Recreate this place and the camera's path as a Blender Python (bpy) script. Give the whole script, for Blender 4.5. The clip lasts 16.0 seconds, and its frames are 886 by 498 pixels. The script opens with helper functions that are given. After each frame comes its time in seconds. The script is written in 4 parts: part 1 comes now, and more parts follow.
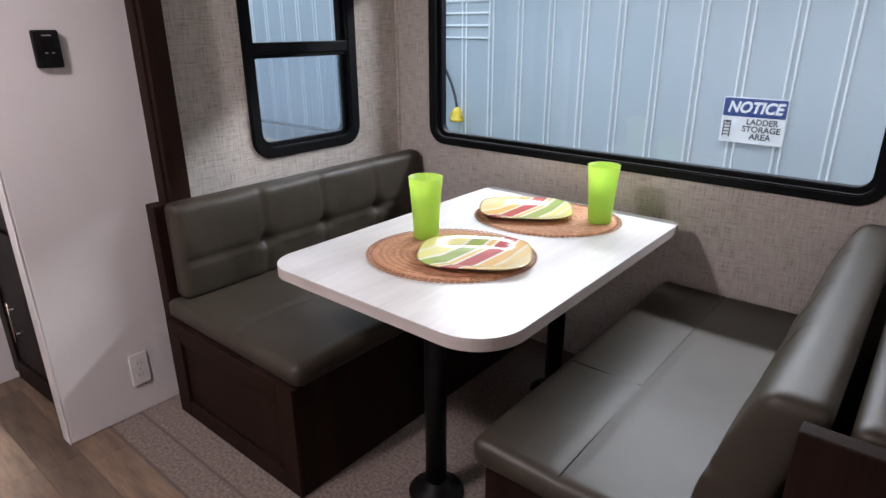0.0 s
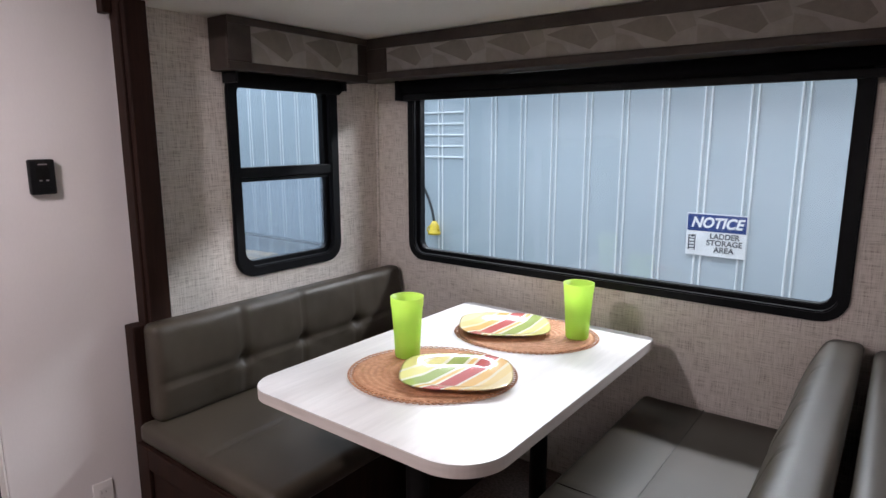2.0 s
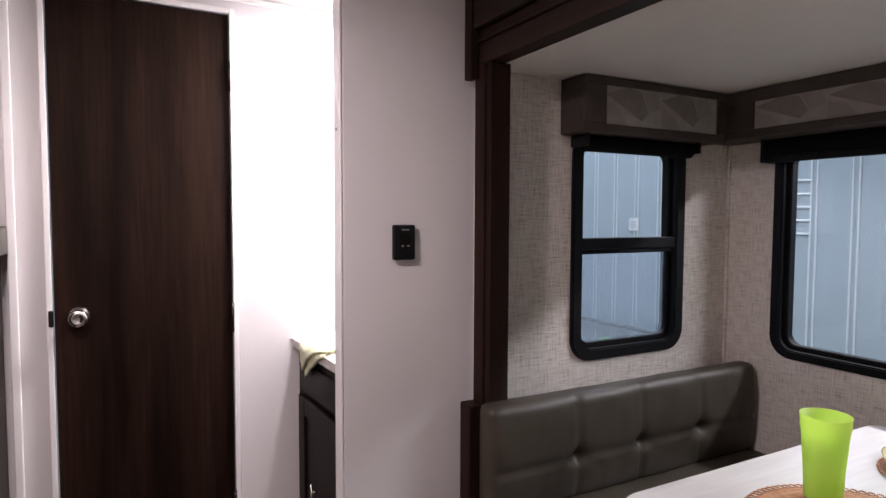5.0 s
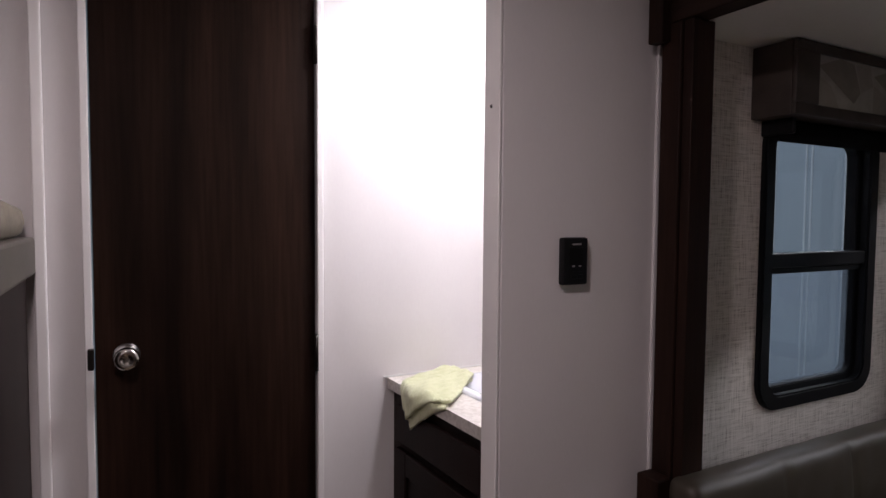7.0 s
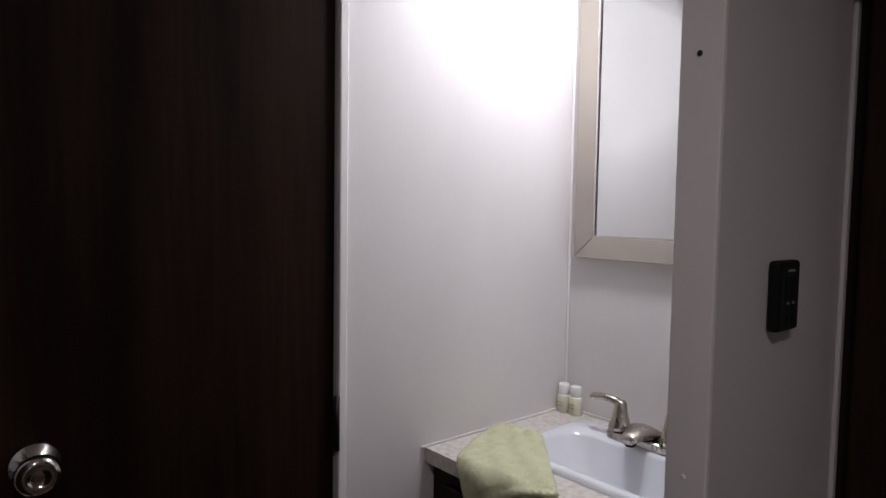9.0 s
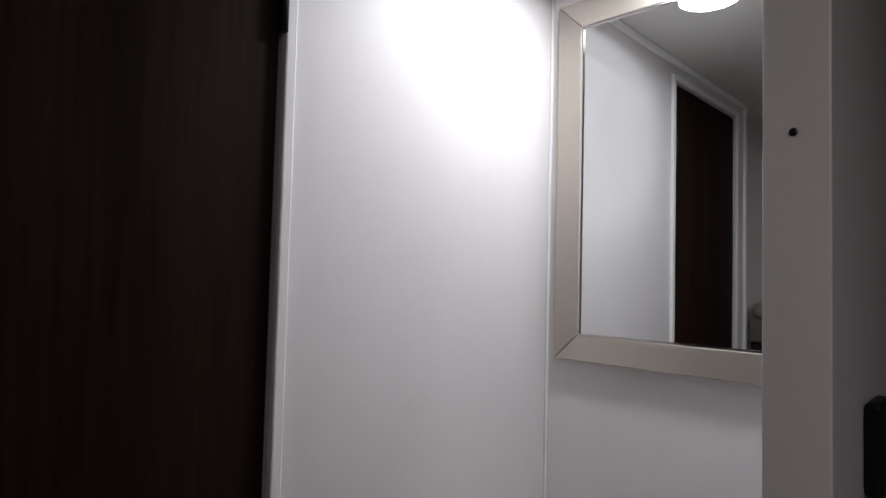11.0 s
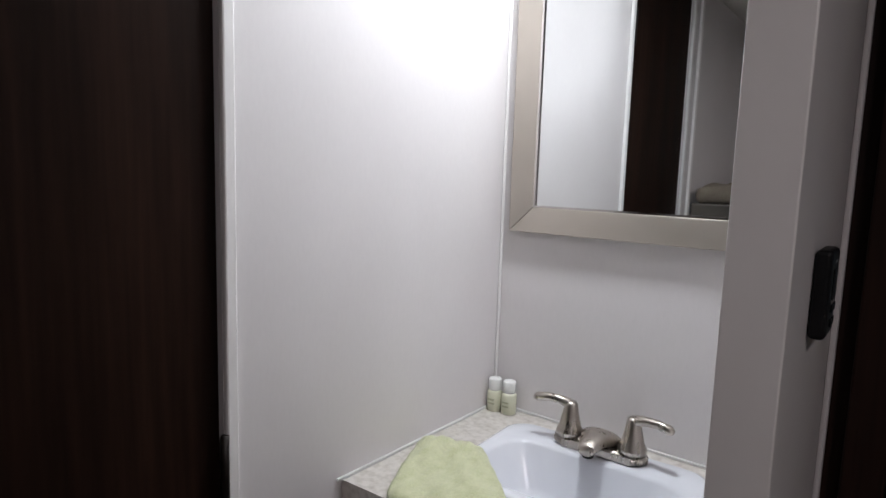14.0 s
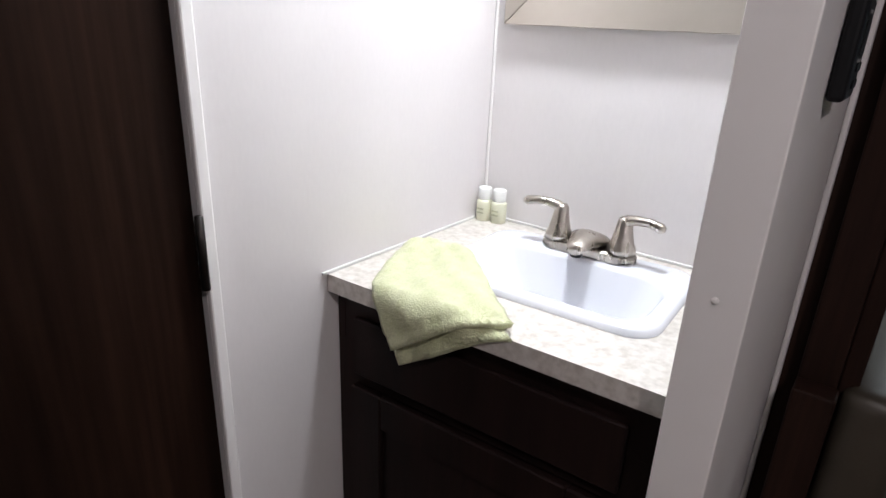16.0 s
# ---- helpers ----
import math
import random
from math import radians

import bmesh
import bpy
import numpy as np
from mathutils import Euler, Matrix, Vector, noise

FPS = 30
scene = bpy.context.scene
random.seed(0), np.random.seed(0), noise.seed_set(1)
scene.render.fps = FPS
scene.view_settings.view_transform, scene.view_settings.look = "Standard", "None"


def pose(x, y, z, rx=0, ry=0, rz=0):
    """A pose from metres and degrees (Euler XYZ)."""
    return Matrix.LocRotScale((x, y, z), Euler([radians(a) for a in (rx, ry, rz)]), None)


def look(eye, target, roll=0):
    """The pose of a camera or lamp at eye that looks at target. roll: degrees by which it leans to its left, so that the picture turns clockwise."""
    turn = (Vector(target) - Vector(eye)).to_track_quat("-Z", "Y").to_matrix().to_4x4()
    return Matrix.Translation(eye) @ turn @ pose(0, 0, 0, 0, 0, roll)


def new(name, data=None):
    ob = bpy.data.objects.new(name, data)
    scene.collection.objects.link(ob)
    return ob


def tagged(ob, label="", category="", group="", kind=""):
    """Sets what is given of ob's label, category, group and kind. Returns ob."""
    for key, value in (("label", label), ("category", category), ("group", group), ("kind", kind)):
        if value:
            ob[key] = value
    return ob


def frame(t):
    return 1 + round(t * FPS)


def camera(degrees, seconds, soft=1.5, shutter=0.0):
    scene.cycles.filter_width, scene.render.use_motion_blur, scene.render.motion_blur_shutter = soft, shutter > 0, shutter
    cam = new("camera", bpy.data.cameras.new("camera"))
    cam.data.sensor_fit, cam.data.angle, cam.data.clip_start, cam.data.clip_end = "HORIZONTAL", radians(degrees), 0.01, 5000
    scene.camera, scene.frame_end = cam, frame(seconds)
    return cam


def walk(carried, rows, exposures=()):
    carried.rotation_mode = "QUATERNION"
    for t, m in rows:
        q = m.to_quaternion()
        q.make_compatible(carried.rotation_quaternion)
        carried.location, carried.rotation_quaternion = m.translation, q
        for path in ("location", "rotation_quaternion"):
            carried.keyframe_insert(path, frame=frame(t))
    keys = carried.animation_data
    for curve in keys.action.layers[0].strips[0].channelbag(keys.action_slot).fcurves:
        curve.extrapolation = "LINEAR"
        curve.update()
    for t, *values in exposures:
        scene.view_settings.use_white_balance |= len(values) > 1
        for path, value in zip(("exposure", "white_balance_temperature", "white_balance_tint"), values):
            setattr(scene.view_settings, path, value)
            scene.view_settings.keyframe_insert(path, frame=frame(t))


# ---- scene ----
cam = camera(72.8, 16.0)
PATH = [
    (0, (2.145, -0.508, 1.396), (0.945, 0.932, 0.698), -0.2),
    (0.5, (2.152, -0.502, 1.413), (0.97, 0.981, 0.778), -0.5),
    (1, (2.144, -0.515, 1.429), (0.982, 1.012, 0.865), -0.6),
    (1.5, (2.155, -0.526, 1.438), (0.97, 1.019, 0.981), -0.5),
    (2, (2.152, -0.542, 1.45), (0.957, 1.02, 1.089), 0.0),
    (2.5, (2.155, -0.541, 1.462), (0.963, 1.037, 1.166), 0.1),
    (3, (2.142, -0.548, 1.461), (0.897, 1.003, 1.253), 0.7),
    (3.5, (2.115, -0.562, 1.443), (0.752, 0.891, 1.268), 0.2),
    (4, (2.006, -0.593, 1.443), (0.509, 0.718, 1.24), 0.9),
    (4.5, (1.861, -0.587, 1.441), (0.185, 0.49, 1.268), 0.7),
    (5, (1.721, -0.571, 1.415), (-0.045, 0.363, 1.305), 0.2),
    (7.5, (0.918, -0.735, 1.434), (-0.844, 0.205, 1.331), 0.5),
    (8, (0.741, -0.732, 1.441), (-1.011, 0.222, 1.312), 1.9),
    (8.5, (0.55, -0.775, 1.452), (-1.104, 0.345, 1.359), -0.2),
    (9, (0.4, -0.795, 1.45), (-1.156, 0.456, 1.333), 0.9),
    (9.5, (0.313, -0.761, 1.464), (-1.18, 0.565, 1.35), 1.5),
    (10, (0.217, -0.696, 1.505), (-1.246, 0.667, 1.533), 2.2),
    (12.5, (0.107, -0.676, 1.525), (-1.149, 0.88, 1.568), 2.3),
    (13, (0.112, -0.675, 1.502), (-1.12, 0.898, 1.44), 2.1),
    (13.5, (0.105, -0.673, 1.482), (-1.143, 0.883, 1.332), 1.2),
    (14, (0.093, -0.67, 1.462), (-1.136, 0.888, 1.214), 1.8),
    (14.5, (0.086, -0.662, 1.43), (-1.107, 0.905, 1.086), 3.1),
    (15, (0.085, -0.653, 1.406), (-1.096, 0.89, 0.931), 2.9),
    (15.5, (0.086, -0.64, 1.377), (-1.069, 0.88, 0.781), 2.1),
    (16, (0.087, -0.631, 1.347), (-1.045, 0.854, 0.631), 2.4),
]

EXPOSURES = [(0, 0.15, 6330, 14.5), (3.0, 0.25, 6380, 13.5), (5.2, -0.2, 6580, 19), (7.5, -1.65, 6520, 18.5), (9.0, -2.35, 6380, 14),
             (12.5, -2.72, 6300, 10), (13.5, -2.35, 6275, 9), (14.5, -1.79, 6250, 8), (16, -1.05, 6250, 8)]
walk(cam, [(t, look(eye, target, roll)) for t, eye, target, roll in PATH], EXPOSURES)

# ---- world and lights ----
world = bpy.data.worlds.new("world")
scene.world = world
world.use_nodes = True
world.node_tree.nodes["Background"].inputs[0].default_value = (0.62, 0.72, 0.85, 1)
world.node_tree.nodes["Background"].inputs[1].default_value = 0.05


def lamp_light(name, where, watts, colour, size, spread=180):
    data = bpy.data.lights.new(name, "AREA")
    data.shape, data.size, data.energy, data.color = "DISK", size, watts, colour
    data.spread = radians(spread)
    ob = new(name, data)
    ob.location = where
    return ob


AISLE_LAMPS = [(0.70, -0.82, 27.5), (3.50, -1.45, 6.0)]
VANITY_LAMP = (-0.38, 0.245)
CEIL = 2.225
for ax, ay, watts in AISLE_LAMPS:
    lamp_light("aisle_light", (ax, ay, CEIL - 0.05), watts, (1.0, 0.89, 0.885), 0.16)
lamp_light("vanity_light", (VANITY_LAMP[0], VANITY_LAMP[1], CEIL - 0.05), 35, (0.95, 0.97, 1.0), 0.13)
# a long tube light of the hall, high outside the wide window
work = lamp_light("tube_light", (1.2, 2.80, 2.30), 122, (0.93, 0.97, 1.0), 0.1)
work.data.shape, work.data.size, work.data.size_y = "RECTANGLE", 4.2, 0.12
work.rotation_euler = Euler((radians(-52), 0, 0))
hall = lamp_light("hall_light", (-0.5, 2.5, 4.6), 130, (0.80, 0.91, 1.0), 2.4)
hall2 = lamp_light("hall_light", (-3.4, 1.6, 4.6), 225, (0.80, 0.91, 1.0), 2.4)


# ---- materials ----
def material(name, a, b=None, rough=0.5, metal=0.0, scale=(8, 8, 8), bump=0.0, fine=0.0, fine_scale=(120, 120, 120),
             rough_var=0.0, coat=0.0, sharp=(0.35, 0.65), spec=0.5, sheen=0.0):
    """Two-scale surface: a broad noise between colours a and b, a fine noise for grain, and bump from both."""
    m = bpy.data.materials.new(name)
    m.use_nodes = True
    nt = m.node_tree
    n, l = nt.nodes, nt.links
    p = n["Principled BSDF"]
    p.inputs["Roughness"].default_value, p.inputs["Metallic"].default_value = rough, metal
    p.inputs["Coat Weight"].default_value = coat
    p.inputs["Specular IOR Level"].default_value = spec
    p.inputs["Sheen Weight"].default_value = sheen
    co = n.new("ShaderNodeTexCoord")
    mp = n.new("ShaderNodeMapping")
    mp.inputs["Scale"].default_value = scale
    l.new(co.outputs["Object"], mp.inputs["Vector"])
    ns = n.new("ShaderNodeTexNoise")
    ns.inputs["Scale"].default_value, ns.inputs["Detail"].default_value = 1.0, 5.0
    l.new(mp.outputs[0], ns.inputs["Vector"])
    rp = n.new("ShaderNodeValToRGB")
    b = b or tuple(c * 0.85 for c in a)
    rp.color_ramp.elements[0].position, rp.color_ramp.elements[0].color = sharp[0], (*a, 1)
    rp.color_ramp.elements[1].position, rp.color_ramp.elements[1].color = sharp[1], (*b, 1)
    l.new(ns.outputs["Fac"], rp.inputs[0])
    mp2 = n.new("ShaderNodeMapping")
    mp2.inputs["Scale"].default_value = fine_scale
    l.new(co.outputs["Object"], mp2.inputs["Vector"])
    n2 = n.new("ShaderNodeTexNoise")
    n2.inputs["Scale"].default_value, n2.inputs["Detail"].default_value = 1.0, 4.0
    l.new(mp2.outputs[0], n2.inputs["Vector"])
    hs = n.new("ShaderNodeMix")
    hs.data_type, hs.blend_type = "RGBA", "MULTIPLY"
    hs.inputs["Factor"].default_value = fine
    cr = n.new("ShaderNodeValToRGB")
    cr.color_ramp.elements[0].position, cr.color_ramp.elements[0].color = 0.3, (0.35, 0.35, 0.35, 1)
    cr.color_ramp.elements[1].position, cr.color_ramp.elements[1].color = 0.7, (1, 1, 1, 1)
    l.new(n2.outputs["Fac"], cr.inputs[0])
    l.new(rp.outputs[0], hs.inputs["A"])
    l.new(cr.outputs[0], hs.inputs["B"])
    l.new(hs.outputs["Result"], p.inputs["Base Color"])
    if rough_var:
        mr = n.new("ShaderNodeMapRange")
        mr.inputs["To Min"].default_value, mr.inputs["To Max"].default_value = rough - rough_var, rough + rough_var
        l.new(ns.outputs["Fac"], mr.inputs["Value"])
        l.new(mr.outputs[0], p.inputs["Roughness"])
    if bump:
        bp = n.new("ShaderNodeBump")
        bp.inputs["Strength"].default_value, bp.inputs["Distance"].default_value = bump, 0.002
        ad = n.new("ShaderNodeMath")
        ad.operation = "ADD"
        l.new(n2.outputs["Fac"], ad.inputs[0])
        l.new(ns.outputs["Fac"], ad.inputs[1])
        l.new(ad.outputs[0], bp.inputs["Height"])
        l.new(bp.outputs[0], p.inputs["Normal"])
    return m


def woven(name, a, b, dark, u_axis):
    """Linen-look wallpaper: crossed stretched noises in the wall's plane, u_axis is the wall's horizontal axis."""
    m = bpy.data.materials.new(name)
    m.use_nodes = True
    nt = m.node_tree
    n, l = nt.nodes, nt.links
    p = n["Principled BSDF"]
    p.inputs["Roughness"].default_value = 0.75
    co = n.new("ShaderNodeTexCoord")
    outs = []
    for along in (True, False):
        mp = n.new("ShaderNodeMapping")
        lo, hi = 15, 270
        s = [60, 60, 60]
        s[u_axis], s[2] = (lo, hi) if along else (hi, lo)
        mp.inputs["Scale"].default_value = s
        l.new(co.outputs["Object"], mp.inputs["Vector"])
        ns = n.new("ShaderNodeTexNoise")
        ns.inputs["Scale"].default_value, ns.inputs["Detail"].default_value = 1.0, 3.0
        l.new(mp.outputs[0], ns.inputs["Vector"])
        outs.append(ns.outputs["Fac"])
    ad = n.new("ShaderNodeMath")
    ad.operation = "ADD"
    l.new(outs[0], ad.inputs[0])
    l.new(outs[1], ad.inputs[1])
    hf = n.new("ShaderNodeMath")
    hf.operation = "MULTIPLY"
    hf.inputs[1].default_value = 0.5
    l.new(ad.outputs[0], hf.inputs[0])
    rp = n.new("ShaderNodeValToRGB")
    e = rp.color_ramp.elements
    e[0].position, e[0].color = 0.36, (*dark, 1)
    e[1].position, e[1].color = 0.62, (*b, 1)
    k = e.new(0.47)
    k.color = (*a, 1)
    l.new(hf.outputs[0], rp.inputs[0])
    l.new(rp.outputs[0], p.inputs["Base Color"])
    bp = n.new("ShaderNodeBump")
    bp.inputs["Strength"].default_value, bp.inputs["Distance"].default_value = 0.3, 0.001
    l.new(hf.outputs[0], bp.inputs["Height"])
    l.new(bp.outputs[0], p.inputs["Normal"])
    return m


def glass(name, tint, rough=0.0):
    m = bpy.data.materials.new(name)
    m.use_nodes = True
    n, l = m.node_tree.nodes, m.node_tree.links
    n.remove(n["Principled BSDF"])
    tr = n.new("ShaderNodeBsdfTransparent")
    tr.inputs[0].default_value = (*tint, 1)
    gl = n.new("ShaderNodeBsdfGlossy")
    gl.inputs["Roughness"].default_value = rough
    lw = n.new("ShaderNodeLayerWeight")
    lw.inputs["Blend"].default_value = 0.5
    pw = n.new("ShaderNodeMath")
    pw.operation, pw.inputs[1].default_value = "POWER", 4.0
    l.new(lw.outputs["Facing"], pw.inputs[0])
    fr = n.new("ShaderNodeMath")
    fr.operation, fr.inputs[1].default_value, fr.inputs[2].default_value = "MULTIPLY_ADD", 0.6, 0.035
    l.new(pw.outputs[0], fr.inputs[0])
    mx = n.new("ShaderNodeMixShader")
    l.new(fr.outputs[0], mx.inputs[0])
    l.new(tr.outputs[0], mx.inputs[1])
    l.new(gl.outputs[0], mx.inputs[2])
    l.new(mx.outputs[0], n["Material Output"].inputs["Surface"])
    return m


def glow(name, colour, strength):
    m = bpy.data.materials.new(name)
    m.use_nodes = True
    p = m.node_tree.nodes["Principled BSDF"]
    p.inputs["Base Color"].default_value = (0.85, 0.85, 0.85, 1)
    p.inputs["Emission Color"].default_value = (*colour, 1)
    p.inputs["Emission Strength"].default_value = strength
    return m


WHITE_WALL = material("white_panel", (0.72, 0.69, 0.69), (0.66, 0.63, 0.63), 0.55, scale=(2, 2, 1.2), bump=0.03, fine=0.035, fine_scale=(160, 160, 60))
CEILING = material("ceiling_panel", (0.74, 0.72, 0.69), (0.69, 0.67, 0.64), 0.6, scale=(2, 2, 2), bump=0.05, fine=0.05)
WHITE_TRIM = material("white_trim", (0.84, 0.82, 0.81), (0.79, 0.77, 0.76), 0.4, scale=(5, 5, 2))
LINEN_X = woven("linen_far", (0.60, 0.552, 0.510), (0.72, 0.672, 0.630), (0.35, 0.308, 0.276), 0)
LINEN_Y = woven("linen_side", (0.60, 0.552, 0.510), (0.72, 0.672, 0.630), (0.35, 0.308, 0.276), 1)
DARK_WOOD = material("dark_wood", (0.014, 0.0060, 0.0040), (0.028, 0.0128, 0.0088), 0.6, spec=0.14, scale=(14, 14, 1.2), bump=0.12, fine=0.5, fine_scale=(140, 140, 8), rough_var=0.08)
DARK_WOOD_X = material("dark_wood_long", (0.014, 0.0066, 0.0046), (0.028, 0.0142, 0.0098), 0.5, spec=0.18, scale=(1.2, 14, 14), bump=0.12, fine=0.5, fine_scale=(8, 140, 140), rough_var=0.08)
DOOR_WOOD = material("door_wood", (0.009, 0.0042, 0.0027), (0.026, 0.0124, 0.0082), 0.6, spec=0.06, scale=(11, 11, 0.9), bump=0.2, fine=0.7, fine_scale=(95, 95, 4), rough_var=0.06)
VINYL = material("grey_vinyl", (0.043, 0.0355, 0.0255), (0.059, 0.049, 0.0365), 0.44, scale=(5, 5, 5), bump=0.10, spec=0.4, fine=0.15, fine_scale=(260, 260, 260), rough_var=0.06)
PIPING = material("vinyl_seam", (0.035, 0.031, 0.026), None, 0.5)
BLACK_FRAME = material("black_frame", (0.004, 0.0045, 0.006), (0.007, 0.0075, 0.009), 0.45, scale=(6, 6, 6), bump=0.04, spec=0.15)
BLACK_CLOTH = material("black_cloth", (0.004, 0.004, 0.005), (0.006, 0.006, 0.007), 0.9, scale=(30, 30, 30), spec=0.1)
BLACK_METAL = material("black_metal", (0.004, 0.0037, 0.0037), (0.007, 0.006, 0.006), 0.5, spec=0.15, scale=(9, 9, 9))
BLACK_PLASTIC = material("black_plastic", (0.007, 0.007, 0.008), (0.010, 0.010, 0.011), 0.45, scale=(20, 20, 20), spec=0.15)
TABLE_TOP = material("table_laminate", (0.72, 0.70, 0.685), (0.57, 0.545, 0.525), 0.34, scale=(7, 1.3, 7), fine=0.16, fine_scale=(60, 6, 60), rough_var=0.05)
TABLE_EDGE = material("table_edge", (0.62, 0.57, 0.54), (0.52, 0.47, 0.44), 0.4, scale=(5, 5, 40))
GREEN_PLASTIC = material("green_plastic", (0.70, 0.92, 0.24), (0.67, 0.89, 0.22), 0.35, scale=(10, 10, 10))
_n, _l = GREEN_PLASTIC.node_tree.nodes, GREEN_PLASTIC.node_tree.links
_mix, _dif = _n.new("ShaderNodeMixShader"), _n.new("ShaderNodeBsdfTranslucent")
_dif.inputs[0].default_value, _mix.inputs[0].default_value = (0.80, 0.97, 0.34, 1), 0.55
_l.new(_n["Principled BSDF"].outputs[0], _mix.inputs[1])
_l.new(_dif.outputs[0], _mix.inputs[2])
_l.new(_mix.outputs[0], _n["Material Output"].inputs["Surface"])
STRAW = material("straw", (0.66, 0.34, 0.19), (0.50, 0.235, 0.115), 0.8, scale=(60, 60, 60), bump=0.3, fine=0.45, fine_scale=(400, 400, 400))
CARPET = material("carpet", (0.40, 0.325, 0.285), (0.17, 0.135, 0.115), 0.95, scale=(90, 90, 90), bump=0.9, fine=0.8, fine_scale=(500, 500, 500), sharp=(0.30, 0.70))
CARPET_EDGE = material("carpet_edge", (0.15, 0.12, 0.105), None, 0.95, scale=(90, 90, 90))
PORCELAIN = material("white_basin", (0.70, 0.71, 0.755), (0.67, 0.68, 0.725), 0.18, scale=(4, 4, 4))
COUNTER = material("counter_laminate", (0.62, 0.585, 0.545), (0.47, 0.43, 0.385), 0.45, scale=(70, 70, 70), fine=0.2, fine_scale=(90, 90, 90), sharp=(0.42, 0.70))
NICKEL = material("brushed_nickel", (0.50, 0.46, 0.41), (0.44, 0.40, 0.36), 0.28, metal=1.0, scale=(60, 60, 8), rough_var=0.05)
FRAME_NICKEL = material("mirror_frame", (0.50, 0.455, 0.40), (0.475, 0.43, 0.375), 0.38, metal=0.8, scale=(9, 9, 9), rough_var=0.04)
CHROME = material("chrome_knob", (0.62, 0.58, 0.56), (0.56, 0.53, 0.50), 0.16, metal=1.0, scale=(9, 9, 9))
TOWEL = material("towel_cloth", (0.62, 0.63, 0.41), (0.54, 0.56, 0.33), 0.95, scale=(40, 40, 40), bump=0.9, fine=0.35, fine_scale=(380, 380, 380), sheen=0.3)
MIRROR = material("mirror_silver", (0.80, 0.82, 0.82), (0.79, 0.81, 0.81), 0.015, metal=1.0, scale=(3, 3, 3))
CABINET = material("cabinet_wood", (0.009, 0.0045, 0.004), (0.018, 0.009, 0.008), 0.5, spec=0.15, scale=(12, 12, 1.2), bump=0.1, fine=0.5, fine_scale=(120, 120, 7))
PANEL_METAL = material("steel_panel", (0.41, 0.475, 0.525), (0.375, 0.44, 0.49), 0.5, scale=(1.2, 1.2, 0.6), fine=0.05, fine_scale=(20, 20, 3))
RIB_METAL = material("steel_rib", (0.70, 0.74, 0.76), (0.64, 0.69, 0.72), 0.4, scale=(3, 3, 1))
CONCRETE = material("concrete", (0.30, 0.31, 0.31), (0.22, 0.23, 0.23), 0.8, scale=(3, 3, 3), bump=0.2, fine=0.2)
CARDBOARD = material("cardboard", (0.42, 0.28, 0.15), (0.36, 0.23, 0.12), 0.85, scale=(8, 8, 8), fine=0.15)
SIGN_WHITE = material("sign_white", (0.80, 0.82, 0.84), None, 0.4)
SIGN_BLUE = material("sign_blue", (0.010, 0.042, 0.20), None, 0.4)
SIGN_BLACK = material("sign_black", (0.03, 0.04, 0.06), None, 0.4)
YELLOW = material("yellow_rubber", (0.62, 0.45, 0.03), (0.5, 0.36, 0.02), 0.5, scale=(30, 30, 30))
CABLE = material("black_cable", (0.02, 0.022, 0.025), None, 0.5)
VALANCE_CLOTH = material("valance_cloth", (0.34, 0.315, 0.285), (0.29, 0.27, 0.245), 0.85, scale=(30, 30, 30), bump=0.2, fine=0.2, fine_scale=(300, 300, 300))
VALANCE_DARK = material("valance_dark", (0.19, 0.165, 0.145), (0.22, 0.195, 0.17), 0.85, scale=(30, 30, 30), bump=0.2, fine=0.2, fine_scale=(300, 300, 300))
VALANCE_MID = material("valance_mid", (0.28, 0.257, 0.23), (0.25, 0.23, 0.207), 0.85, scale=(30, 30, 30), bump=0.2, fine=0.2, fine_scale=(300, 300, 300))
VALANCE_BOX = material("valance_box", (0.036, 0.025, 0.020), (0.054, 0.039, 0.032), 0.6, scale=(14, 14, 14), fine=0.2)
LAMP_OFF = material("lamp_lens", (0.72, 0.70, 0.66), (0.68, 0.66, 0.62), 0.35, scale=(10, 10, 10))
LAMP_ON = glow("lit_lens", (1.0, 0.93, 0.90), 6.0)
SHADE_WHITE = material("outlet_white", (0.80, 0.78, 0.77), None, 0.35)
SLOT = material("slot_grey", (0.30, 0.28, 0.28), None, 0.5)
BOTTLE = material("lotion_bottle", (0.62, 0.62, 0.48), (0.58, 0.58, 0.45), 0.3, scale=(20, 20, 20))
BOTTLE_CAP = material("bottle_cap", (0.80, 0.80, 0.78), None, 0.35)
BOTTLE_INK = material("label_print", (0.42, 0.43, 0.30), None, 0.5)
BUNK_CLOTH = material("mattress_cloth", (0.27, 0.23, 0.18), (0.20, 0.165, 0.13), 0.9, scale=(14, 14, 14), bump=0.4, fine=0.25, fine_scale=(250, 250, 250))
BUNK_FASCIA = material("bunk_vinyl", (0.11, 0.095, 0.08), (0.09, 0.078, 0.066), 0.5, scale=(8, 8, 8), bump=0.1)
GLASS_CLEAR = glass("window_glass", (0.93, 0.96, 0.98))
GLASS_SCREEN = glass("screened_glass", (0.74, 0.79, 0.84))
_n, _l = GLASS_SCREEN.node_tree.nodes, GLASS_SCREEN.node_tree.links
_mix, _dif = _n.new("ShaderNodeMixShader"), _n.new("ShaderNodeBsdfTranslucent")
_dif.inputs[0].default_value, _mix.inputs[0].default_value = (0.50, 0.57, 0.64, 1), 0.2
_l.new(_n["Material Output"].inputs["Surface"].links[0].from_socket, _mix.inputs[1])
_l.new(_dif.outputs[0], _mix.inputs[2])
